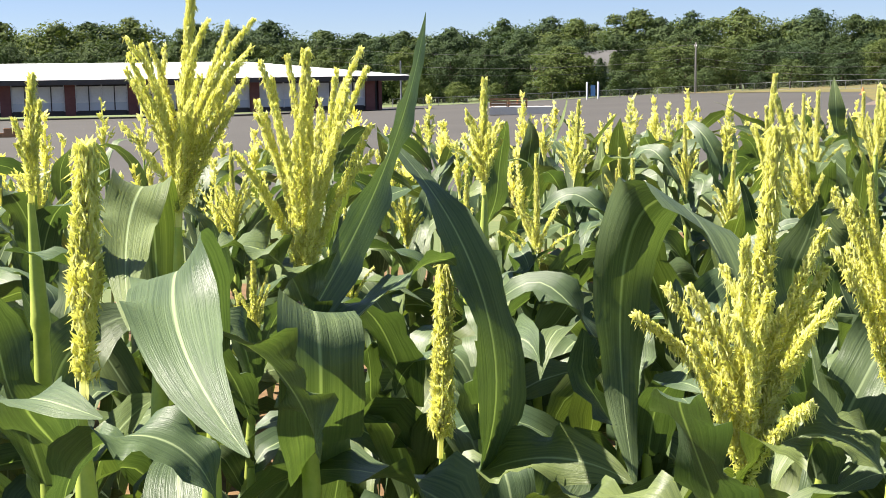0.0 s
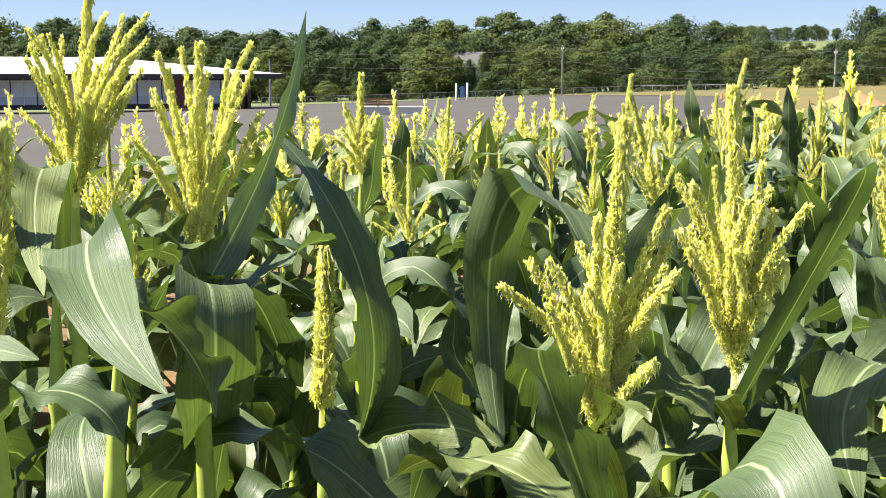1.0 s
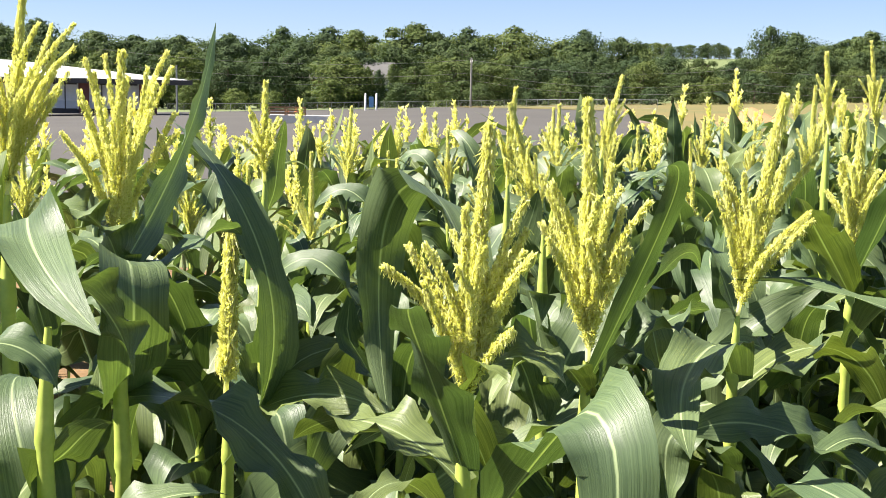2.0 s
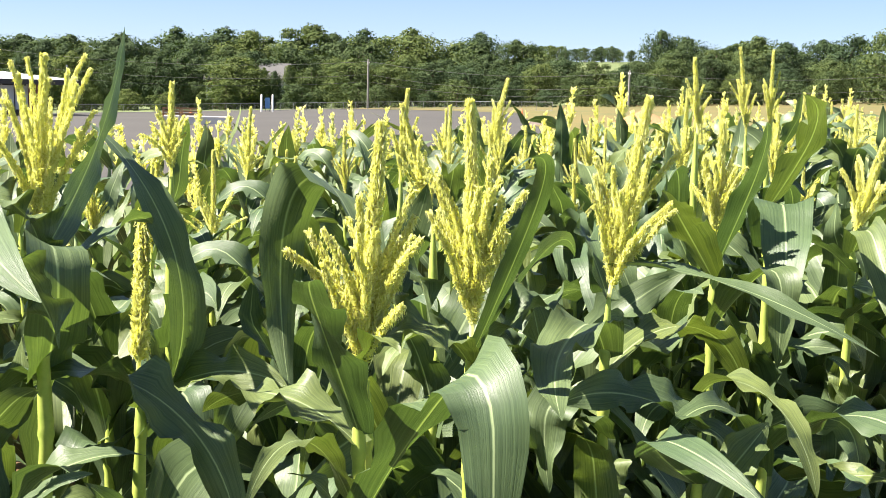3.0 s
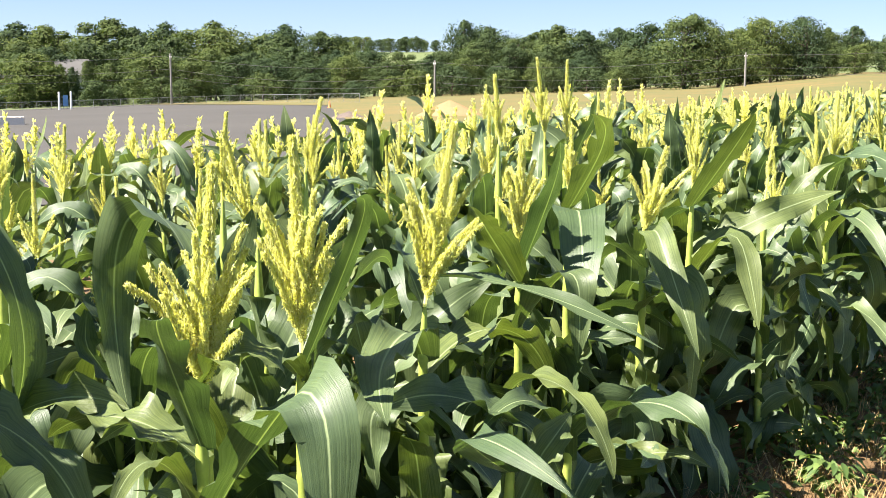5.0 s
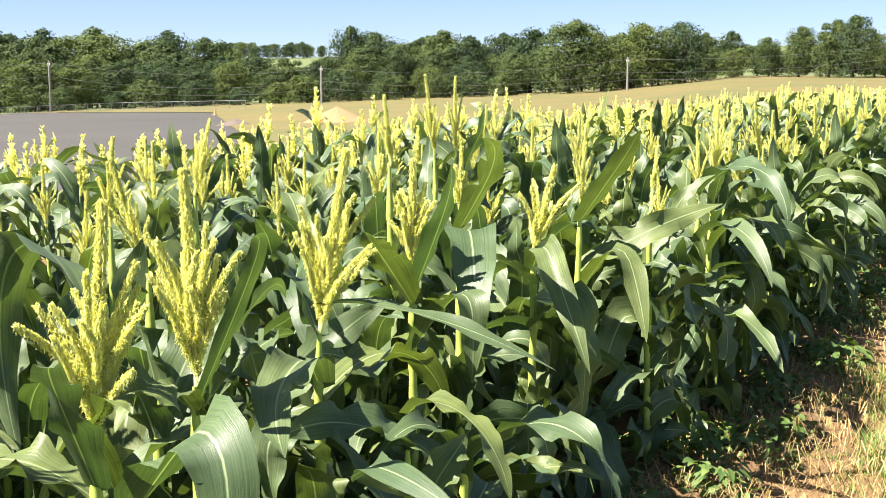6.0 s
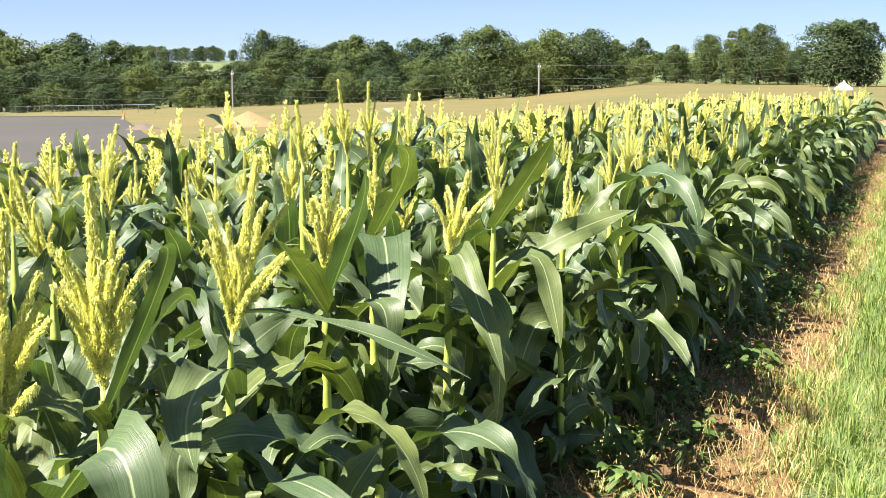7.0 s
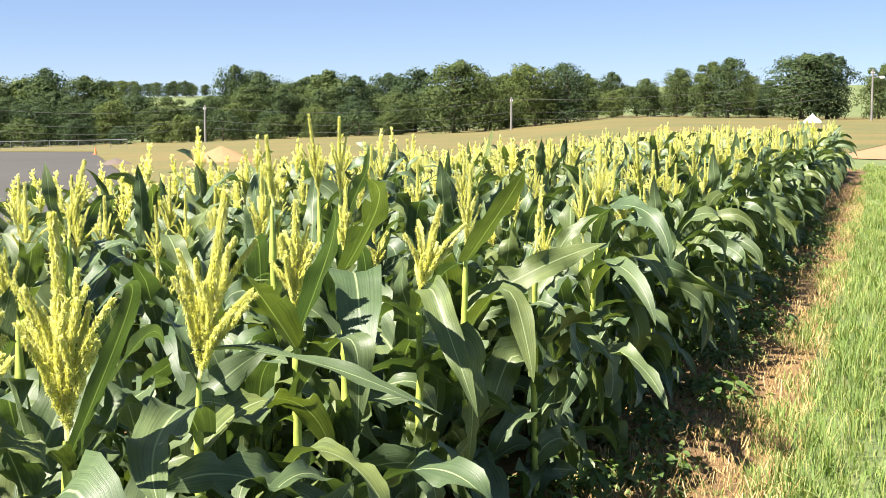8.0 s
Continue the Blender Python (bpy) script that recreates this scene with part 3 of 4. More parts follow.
hero(-1.420, 0.470, 0.920, 0.000, None, 0, LABELS[1], [
    (0.978, 335.3, 0.294, 0.048, 33.8, 38.4, 1.52, 51, 3.8, 12.2),
    (0.943, 58.3, 0.168, 0.069, 77.6, 162.5, 1.04, -4, -9.3, 17.7),
], low=0.75, wild=12, tip=(0.000, 0.000))
hero(-1.780, 0.620, 1.000, 0.000, None, 0, LABELS[1], [
    (1.004, 338.2, 0.512, 0.056, 90.6, 113.9, -0.26, 13.5, -0.4, -0.5),
    (1.009, 243.9, 0.187, 0.087, 32.8, 33, 1.47, -23.9, 8.3, 15.1),
], low=0.6, wild=6, tip=(0.000, 0.000))
hero(-1.370, 1.800, 0.660, 0.000, None, 0, LABELS[1], [
    (0.665, 238.5, 0.278, 0.098, 34.5, 59.6, 1.56, 5.9, -6.9, -56.6),
    (0.732, 354.5, 0.34, 0.069, 54.9, 132.8, 0.68, -2.6, -3.5, 15.2),
    (0.564, 282.1, 0.735, 0.069, 28, 62.4, 3.03, 81.5, 12.3, 37.4),
], low=0.8, wild=5, tip=(0.000, 0.000))
hero(-1.740, 0.700, 0.840, 0.000, None, 0, LABELS[1], [
    (0.8, 45.8, 0.519, 0.086, 46.7, 138.4, 0.82, -15.9, -5.8, 38.8),
], low=0.6, wild=6, tip=(0.000, 0.000))
hero(-1.400, 2.030, 0.620, 0.000, None, 0, LABELS[1], [
    (0.561, 349.5, 0.557, 0.092, 43, 114.9, 1.82, -14.9, 1.6, 1),
    (0.53, 279, 0.413, 0.071, 64.6, 102, 1.4, -7.2, -11.7, -12.9),
], low=0.8, wild=8, tip=(0.000, 0.000))
hero(-1.800, 2.600, 1.030, 0.177, 7, 26, LABELS[0], [
    (0.885, 316.2, 0.552, 0.129, 51.6, 106.2, -0.34, -16.5, 2.3, 0.7),
    (0.992, 331.1, 0.607, 0.071, 39.9, 34.2, 1.43, -48.6, 1.8, 3),
], low=0.6, level=2.5, tip=(0.037, 0.026))
hero(-2.179, 1.208, 1.073, 0.172, 9, 40, LABELS[2], [
], level=2.5, tip=(-0.001, -0.002))
hero(-2.600, 3.600, 1.128, 0.288, 7, 26, LABELS[2], [
], level=2.5, tip=(-0.006, -0.139))
hero(-2.540, 3.650, 1.123, 0.286, 7, 26, LABELS[2], [
], level=2.5, tip=(-0.001, -0.031))
hero(-2.345, 1.894, 1.029, 0.217, 8, 35, LABELS[0], [
], level=2.5, tip=(0.007, 0.042))
hero(-2.419, 2.243, 1.083, 0.197, 8, 30, LABELS[0], [
], level=2.5, tip=(0.034, 0.252))
hero(-1.948, 0.519, 1.115, 0.141, 3, 20, LABELS[1], [
], level=2.5, tip=(0.016, 0.035))
hero(-1.812, 3.770, 0.943, 0.221, 2, 20, LABELS[1], [
    (0.638, 101.5, 0.781, 0.098, 60.9, 187.4, 1.31, 0.4, 30.5, -52.3),
    (0.516, 97.9, 0.56, 0.089, 48.4, 192.7, 0.92, -4, 86.1, -127.9),
], level=2, tip=(-0.011, 0.3))
hero(-2.140, 5.632, 1.050, 0.263, 6, 30, LABELS[0], [
    (0.605, 118.5, 0.703, 0.083, 39.1, 100.3, 0.7, -37.7, -27.8, 0),
    (0.356, 357.9, 0.264, 0.088, 57.3, 78.5, 1.54, -2.9, -43.4, -22.8),
    (0.201, 315.2, 0.503, 0.081, 59.8, 136.7, 0.82, -0.7, 82.2, -80.2),
], level=2, tip=(0.024, -0.299))
hero(-2.385, 7.208, 1.009, 0.272, 6, 30, LABELS[0], [
    (0.168, 302.3, 0.558, 0.112, 37.2, 121.2, 0.7, -1.9, 33.6, -28.8),
    (0.349, 333.7, 0.539, 0.086, 41.6, 130.6, 0.7, -6.7, 64.1, -38.3),
    (0.638, 351.1, 0.334, 0.08, 47, 138.3, 0.7, -3.5, 69.6, -25.9),
], level=2, tip=(0.029, -0.299))
hero(-2.079, 2.665, 1.152, 0.191, 6, 28, LABELS[0], [
], level=2.5, tip=(-0.007, -0.105))
hero(-2.006, 1.715, 0.965, 0.249, 8, 30, LABELS[2], [
], level=2.5, tip=(-0.044, -0.297))
hero(-1.914, 1.784, 0.827, 0.264, 7, 30, LABELS[0], [
], level=2.5, tip=(-0.026, -0.192))


# ------------------------------------------------------------------ trees
def tree_geo(rs, H, R, low, lobes, leaves, card):
    """Trunk with limbs, and a crown of leaf clumps about many lobes. low: where the crown starts, as a share of H."""
    limbs = [tube([(0, 0, -0.3), (0.05, 0.02, H * 0.25), (rs.uniform(-.3, .3), rs.uniform(-.3, .3), H * 0.6), (rs.uniform(-.4, .4), rs.uniform(-.4, .4), H * 0.9)],
                  np.array([0.030, 0.024, 0.014, 0.004]) * H, 7)]
    V, F, n = [], [], 0
    side, swell = rs.uniform(-0.35, 0.35, 2) * R, rs.uniform(0, 6.28, 2)
    for i in range(lobes):
        f = (i + 0.5) / lobes
        z = H * (low + (0.97 - low) * f ** 0.85)
        env = R * math.sqrt(max(0.05, 1 - (2.0 * (f - 0.42)) ** 2 * 0.8))
        az = i * 2.399 + rs.uniform(-0.5, 0.5)
        off = env * rs.uniform(0.35, 0.78) * (1.0 if f < 0.9 else 0.3)
        off *= 1 + 0.35 * math.sin(2 * az + swell[0]) + 0.2 * math.sin(3 * az + swell[1])
        c = np.array([math.cos(az) * off + side[0] * f, math.sin(az) * off + side[1] * f, z - rs.uniform(0, 0.12) * H * f])
        size = env * rs.uniform(0.24, 0.62) + 0.04 * H
        limbs.append(tube([(0, 0, H * min(0.75, 0.25 + 0.45 * f)), tuple(c * np.array([0.5, 0.5, 1]) * 0.98), tuple(c)], np.array([0.010, 0.006, 0.002]) * H, 5))
        m = leaves // lobes
        d = rs.normal(size=(m, 3))
        d /= np.linalg.norm(d, axis=1)[:, None]
        d[:, 2] = np.where(d[:, 2] < -0.35, -d[:, 2], d[:, 2])
        bump = 1 + 0.22 * np.sin(5 * d[:, 0] + i) * np.sin(6 * d[:, 1] + 2 * i) + 0.12 * np.sin(13 * d[:, 2] + i)
        r = size * bump * rs.uniform(0.72, 1.06, m)
        p = c + d * r[:, None] * np.array([1, 1, 0.78])
        nrm = d + rs.normal(size=(m, 3)) * 0.2
        nrm /= np.linalg.norm(nrm, axis=1)[:, None]
        t = np.cross(nrm, rs.normal(size=(m, 3)))
        t /= np.linalg.norm(t, axis=1)[:, None]
        b = np.cross(nrm, t)
        s = (card * rs.uniform(0.55, 1.25, m))[:, None]
        q = np.stack([p - t * s - b * s * 0.35, p + t * s - b * s * 0.2 + nrm * s * 0.15, p + b * s * 0.75], 1)
        V.append(q.reshape(-1, 3))
        F.append(np.arange(m * 3).reshape(m, 3) + n)
        n += m * 3
    return joined(limbs), (np.concatenate(V), np.concatenate(F))


def tree_kind(seed, H, R, low, lobes, leaves, card, label, group):
    rs = np.random.RandomState(seed)
    (wv, wf), (cv, cf) = tree_geo(rs, H, R, low, lobes, leaves, card)
    t = thing("tree", label, "tree", group)
    put("trunk", mesh_from("trunk", wv, wf, M_bark), t)
    put("crown", mesh_from("crown", cv, cf, M_crown, smooth=False), t)
    return t


def stand(src, az, dist, el=None, tall=None, wide=1.0, turn=0.0, sink=0.0):
    """A copy of a ten-metre tree at a bearing; its top at elevation el, or at its own height."""
    x, y = bearing(az, dist)
    g = float(height(x, y)) - sink
    top = 1.35 + dist * math.tan(radians(el)) if el is not None else g + tall
    s = (top - g) / 10.0
    c = copy_thing(src, pose(x, y, g))
    c.matrix_basis = pose(x, y, g, 0, 0, turn) @ Matrix.Diagonal((s * wide, s * wide, s, 1))
    return c


rs = np.random.RandomState(21)
tall_trees = [tree_kind(40 + i, 10, rs.uniform(4.4, 5.4), 0.02, 34, 9500, 0.20, "broad leafy green tree in the wood edge", "wood edge trees") for i in range(5)]
bushes = [tree_kind(60 + i, 10, rs.uniform(6.0, 7.5), 0.06, 20, 5000, 0.32, "dense low green bush under the trees", "wood edge bushes") for i in range(4)]
for i, o in enumerate(tall_trees + bushes):
    x, y = bearing(93 + 2.5 * i, 170)
    s = 0.9 if i < 5 else 0.5
    o.matrix_basis = pose(x, y, float(height(x, y))) @ Matrix.Diagonal((s, s, s, 1))


def any_tree():
    return tall_trees[int(rs.randint(5))]


# the tops of the wood along the horizon: bearing, elevation, width
SKYLINE = [(92, 3.0, 1.1), (89.5, 2.9, 1.1), (87, 3.0, 1.1), (84.4, 2.95, 1.1), (82.4, 2.8, 1.0), (80.6, 2.75, 1.0), (78.6, 2.85, 1.0), (76.4, 2.6, 1.0), (74, 2.5, 1.0), (72.3, 2.7, 1.0), (70.4, 2.5, 1.0), (68, 2.45, 1.0),
           (66.0, 2.15, 0.9), (64.0, 2.3, 0.9), (62.0, 2.6, 0.9), (60.6, 2.5, 0.8), (59.4, 2.75, 0.9), (58.0, 2.6, 0.8), (56.3, 3.1, 1.0), (54.6, 2.65, 0.9), (53.1, 2.75, 0.9), (51.4, 2.8, 0.9), (49.6, 2.45, 0.9),
           (47.8, 2.85, 0.9), (46.0, 2.7, 0.8), (39.7, 3.1, 0.6), (38.2, 2.85, 0.9), (36.9, 2.75, 0.9), (35.4, 2.85, 0.9), (33.8, 2.8, 0.9), (32.2, 2.95, 0.8), (31.3, 3.0, 0.8)]
for az, el, wide in SKYLINE:
    stand(any_tree(), az, rs.uniform(172, 186), el=el + rs.uniform(-0.15, 0.15), wide=wide * rs.uniform(0.95, 1.5), turn=rs.uniform(0, 360))
az = 92.0
while az > 31:
    far_gap = 40.2 < az < 45.2
    stand(any_tree(), az + rs.uniform(-0.3, 0.3), rs.uniform(160, 170), el=rs.uniform(1.55, 2.1) - (0.1 if far_gap else 0), wide=rs.uniform(0.85, 1.15), turn=rs.uniform(0, 360))
    if not far_gap:
        stand(any_tree(), az + rs.uniform(-0.6, 0.6), rs.uniform(170, 178), el=rs.uniform(2.0, 2.45), wide=rs.uniform(0.9, 1.2), turn=rs.uniform(0, 360))
    az -= rs.uniform(1.5, 2.0)
# the hedge of round lower trees in front
az = 92.0
while az > 31:
    house_gap = 56.3 < az < 58.5 or 59.3 < az < 61.0
    stand(any_tree(), az, rs.uniform(150, 156), el=rs.uniform(0.25, 0.5) if house_gap else rs.uniform(1.1, 1.6), wide=rs.uniform(0.9, 1.25), turn=rs.uniform(0, 360), sink=0.2)
    stand(bushes[int(rs.randint(4))], az + rs.uniform(-0.6, 0.6), rs.uniform(142, 148), tall=rs.uniform(1.4, 2.0) if house_gap else rs.uniform(2.2, 3.8), wide=rs.uniform(0.8, 1.2), turn=rs.uniform(0, 360), sink=0.3)
    az -= rs.uniform(1.5, 2.1)
# single trees over the hay field and at the track
for az, dist, el, wide in ((29.5, 150, 3.55, 1.0), (28.0, 158, 2.8, 0.95), (27.0, 165, 2.75, 1.0), (25.7, 158, 3.2, 0.95), (24.2, 160, 3.25, 0.95), (23.3, 172, 2.7, 0.9), (22.2, 180, 2.8, 0.8), (26.6, 176, 2.9, 1.0),
                           (20.5, 182, 2.5, 0.95), (19.2, 176, 2.95, 0.9), (17.9, 174, 3.2, 0.85), (16.9, 172, 3.4, 0.85), (16.0, 180, 2.6, 0.8), (15.2, 176, 2.35, 0.8),
                           (13.7, 160, 3.65, 1.25), (12.6, 163, 3.5, 1.0), (10.4, 172, 2.95, 0.9), (8.8, 160, 3.3, 1.1), (6.5, 160, 3.4, 1.1), (4, 162, 3.2, 1.1)):
    stand(any_tree(), az, dist, el=el, wide=wide, turn=rs.uniform(0, 360))
for az, el, wide in ((57.95, 1.15, 0.45), (57.35, 0.95, 0.5), (56.7, 1.25, 0.45), (59.5, 0.55, 0.5)):
    stand(any_tree(), az, 152, el=el, wide=wide)
for az in (30.4, 28.9, 27.6, 26.6, 25.4, 24.4, 23.2, 22.1):
    stand(any_tree(), az, rs.uniform(164, 172), el=rs.uniform(1.7, 2.3), wide=1.1, turn=rs.uniform(0, 360))
for az in (21.0, 20.2, 19.2, 18.3, 17.4, 16.4, 15.4, 14.4, 13.4):
    stand(bushes[int(rs.randint(4))], az, rs.uniform(186, 194), tall=rs.uniform(3.6, 5.2), wide=1.1, turn=rs.uniform(0, 360))
# trees on the far hill
for i in range(12):
    stand(any_tree(), 45.6 - 0.42 * i + rs.uniform(-.1, .1), rs.uniform(560, 600), tall=rs.uniform(5.5, 8.0), wide=1.2, turn=rs.uniform(0, 360))
for az in (36.2, 35.7, 35.2):
    stand(any_tree(), az, 580, tall=9.0, wide=1.2, turn=rs.uniform(0, 360))


# ------------------------------------------------------------------ poles, cables, fence
def on_land(az, dist, el=None):
    x, y = bearing(az, dist)
    g = float(height(x, y))
    return x, y, g, (1.35 + dist * math.tan(radians(el)) if el is not None else g)


POLES = [(53.1, 138, 1.58), (41.0, 139, 1.34), (26.8, 141, 1.68), (10.7, 150, 2.75)]
tops = []
for az, dist, el in POLES:
    x, y, g, top = on_land(az, dist, el)
    p = thing("utility_pole", "weathered grey wooden utility pole carrying cables", "utility pole", "utility poles", m=pose(x, y, g))
    v, q = tube([(0, 0, -0.2), (0, 0, (top - g) * 0.5), (0, 0, top - g)], (0.13, 0.115, 0.10), 10)
    put("shaft", mesh_from("shaft", v, q, M_post), p)
    part("bracket", box_bm(-0.2, 0.2, -0.05, 0.05, top - g - 0.55, top - g - 0.43, 0.01), M_post, p)
    for sx in (-0.15, 0.15):
        v, q = tube([(sx, 0, top - g - 0.43), (sx, 0, top - g - 0.28)], (0.05, 0.03), 8)
        put("insulator", mesh_from("insulator", v, q, M_white), p)
    tops.append((x, y, top))
x, y, g, top = on_land(10.7, 150, 2.75)
lamp = thing("yard_lamp", "white yard lamp bolted to a wooden pole", "lamp", m=pose(x, y, top - 1.0))
v, q = tube([(0.1, 0, 0), (0.6, 0, 0.15), (0.9, 0, 0.1)], (0.04, 0.04, 0.04), 6)
put("arm", mesh_from("arm", v, q, M_steel), lamp)
part("head", box_bm(0.8, 1.3, -0.2, 0.2, -0.1, 0.2, 0.06), M_white, lamp)
x0, y0 = bearing(70, 138)
ends = [(x0, y0, tops[0][2] + 0.3)] + tops
for drop in (0.25, 1.7, 2.5):
    pts = []
    for a, b in zip(ends[:-1], ends[1:]):
        for f in np.linspace(0, 1, 9)[:-1]:
            pts.append(tuple(np.array(a) * (1 - f) + np.array(b) * f - np.array([0, 0, drop + 1.0 * 4 * f * (1 - f)])))
    v, q = tube(pts, [0.014] * len(pts), 4)
    cable = tagged(put("cable", mesh_from("cable", v, q, M_wire)), "thin dark overhead cable strung between the poles", "cable", "overhead cables")

x, y, g, top = on_land(66.6, 108, 0.95)
p = thing("lamp_post", "plain grey steel post beside the low building", "post", m=pose(x, y, g))
v, q = tube([(0, 0, 0), (0, 0, top - g)], (0.09, 0.07), 10)
put("shaft", mesh_from("shaft", v, q, M_steel), p)
v, q = tube([(0, 0, 0), (0, 0, 0.12)], (0.16, 0.15), 10)
put("base", mesh_from("base", v, q, M_steel), p)

fence = thing("chain_fence", "long grey chain-link fence along the far side of the yard", "fence")
fa, fb, fc = np.array(bearing(67, 110)), np.array(bearing(50, 132)), np.array(bearing(44.5, 106))
count = 28
line = [fa * (1 - i / count) + fb * (i / count) for i in range(count)] + [fb * (1 - i / 9) + fc * (i / 9) for i in range(10)]
pv, pq = tube([(0, 0, -0.1), (0, 0, 0.80)], (0.022, 0.022), 6)
post_mesh = mesh_from("post", pv, pq, M_steel)
for c in line:
    put("post", post_mesh, fence, pose(c[0], c[1], float(height(c[0], c[1]))))
for zz, r in ((0.78, 0.022), (0.06, 0.010)):
    v, q = tube([(c[0], c[1], float(height(c[0], c[1])) + zz) for c in line], [r] * len(line), 5)
    put("rail", mesh_from("rail", v, q, M_steel), fence)
mv = []
for a, b in zip(line[:-1], line[1:]):
    for k in range(12):
        for s in (0, 1):
            f0, f1 = k / 12, (k + 1.5) / 12 if s else (k - 1.5) / 12
            p0, p1 = a * (1 - f0) + b * f0, a * (1 - f1) + b * f1
            h0 = float(height(p0[0], p0[1]))
            mv.append(tube([(p0[0], p0[1], h0 + 0.06), (p1[0], p1[1], h0 + 0.76)], (0.002, 0.002), 3))
v, q = joined(mv)
put("mesh", mesh_from("mesh", v, q, M_steel), fence)

for i, (daz, mat, lab, r) in enumerate(((0.0, M_white, "white painted steel post in the fence line", 0.09), (-0.45, M_blue, "blue painted panel between two posts", 0.16), (-0.85, M_white, "white painted steel post in the fence line", 0.09))):
    x, y, g, _ = on_land(58.0 + 0.6 * daz, 116)
    p = thing("bollard" if r < 0.1 else "sign_board", lab, "post" if r < 0.1 else "sign", m=pose(x, y, g, 0, 0, 70))
    if r < 0.1:
        v, q = tube([(0, 0, 0), (0, 0, 1.55), (0, 0, 1.62)], (r, r, r * 0.6), 10)
        put("shaft", mesh_from("shaft", v, q, mat), p)
    else:
        part("panel", box_bm(-0.22, 0.22, -0.02, 0.02, 0.3, 1.3, 0.01), mat, p)
        part("leg", box_bm(-0.2, -0.16, -0.02, 0.02, 0, 0.3, 0.004), M_steel, p)
        part("leg", box_bm(0.16, 0.2, -0.02, 0.02, 0, 0.3, 0.004), M_steel, p)


def cone(az, dist):
    x, y, g, _ = on_land(az, dist)
    c = thing("traffic_cone", "orange plastic traffic cone on the asphalt", "traffic cone", "traffic cones", m=pose(x, y, g + 0.012))
    v, q = tube([(0, 0, 0.03), (0, 0, 0.25), (0, 0, 0.46)], (0.11, 0.06, 0.02), 12)
    put("body", mesh_from("body", v, q, M_orange), c)
    part("base", box_bm(-0.14, 0.14, -0.14, 0.14, 0, 0.03, 0.008), M_orange, c)


cone(61.6, 110)
cone(61.2, 110)
cone(45.9, 82)


# ------------------------------------------------------------------ low platform with wooden rails
x, y, g, _ = on_land(61.0, 56)
dock = thing("platform", "pale concrete platform with orange wooden rails on top", "platform", m=pose(x, y, g + 0.012, 0, 0, 61))
part("block", box_bm(-1.45, 1.45, -0.5, 0.5, 0, 0.36, 0.02), M_pale, dock)
for px in (-1.36, -0.64, -0.56, 0.24):
    part("post", box_bm(px - 0.03, px + 0.03, -0.46, -0.40, 0.36, 0.74, 0.006), M_wood, dock)
for x0, x1 in ((-1.4, -0.62), (-0.58, 0.28)):
    for pz in (0.46, 0.58, 0.70):
        part("rail", box_bm(x0, x1, -0.495, -0.465, pz - 0.04, pz + 0.04, 0.006), M_wood, dock)


x, y, g, _ = on_land(84.5, 40)
beams = thing("timber_edging", "low tan timber edging along the yard", "timber edging", m=pose(x, y, g + 0.012, 0, 0, 84))
for k, (bx, bz, ln) in enumerate(((0.0, 0.0, 2.6), (-1.6, 0.14, 1.6), (0.9, 0.14, 1.2))):
    part("beam", box_bm(bx - ln / 2, bx + ln / 2, -0.08 + 0.01 * k, 0.08 + 0.01 * k, bz, bz + 0.14, 0.012), M_wood, beams)


# ------------------------------------------------------------------ heaps and the tent at the field's end
def heap(name, az, dist, R, H, mat, label, seed):
    rs = np.random.RandomState(seed)
    x, y, g, _ = on_land(az, dist)
    rr, aa = np.meshgrid(np.linspace(0, 1, 12), np.linspace(0, 2 * np.pi, 33), indexing="ij")
    prof = np.clip(1 - rr, 0, 1) ** 0.95
    prof = prof * (1 + 0.10 * np.sin(3 * aa + 1) * rr + 0.06 * np.sin(7 * aa) * rr)
    wob = 1 + 0.12 * np.sin(2 * aa + 0.5) + 0.05 * np.sin(5 * aa)
    V = np.stack([np.cos(aa) * rr * R * wob, np.sin(aa) * rr * R * wob, prof * H - 0.03], -1).reshape(-1, 3)
    i, j = np.meshgrid(np.arange(11), np.arange(32), indexing="ij")
    Q = np.stack([i * 33 + j, (i + 1) * 33 + j, (i + 1) * 33 + j + 1, i * 33 + j + 1], -1).reshape(-1, 4)
    ob = put(name, mesh_from(name, V, Q, mat), None, pose(x, y, g))
    return tagged(ob, label, "heap")


heap("sand_mound", 40.3, 54, 1.4, 0.75, M_sand, "orange-tan heap of loose sand beyond the corn", 3)
heap("soil_mound", 45.0, 54, 0.8, 0.34, M_mound, "small dark heap of soil on the yard's edge", 4)

x, y, g, _ = on_land(13.2, 86)
tent = thing("canopy_tent", "white pointed canopy tent behind the end of the corn", "tent", m=pose(x, y, g, 0, 0, 12) @ Matrix.Diagonal((0.34, 0.34, 0.56, 1)))
v = np.array([(-1.7, -1.7, 1.35), (1.7, -1.7, 1.35), (1.7, 1.7, 1.35), (-1.7, 1.7, 1.35), (-0.4, -0.4, 1.95), (0.4, -0.4, 1.95), (0.4, 0.4, 1.95), (-0.4, 0.4, 1.95), (0, 0, 2.3)])
f = [(0, 1, 5, 4), (1, 2, 6, 5), (2, 3, 7, 6), (3, 0, 4, 7), (4, 5, 8), (5, 6, 8), (6, 7, 8), (7, 4, 8)]
put("canopy", mesh_from("canopy", v, f, M_white, smooth=False), tent)
for a, b in ((-1.66, -1.66), (1.66, -1.66), (1.66, 1.66), (-1.66, 1.66)):
    part("leg", box_bm(a - 0.03, a + 0.03, b - 0.03, b + 0.03, 0, 1.36, 0.005), M_steel, tent)
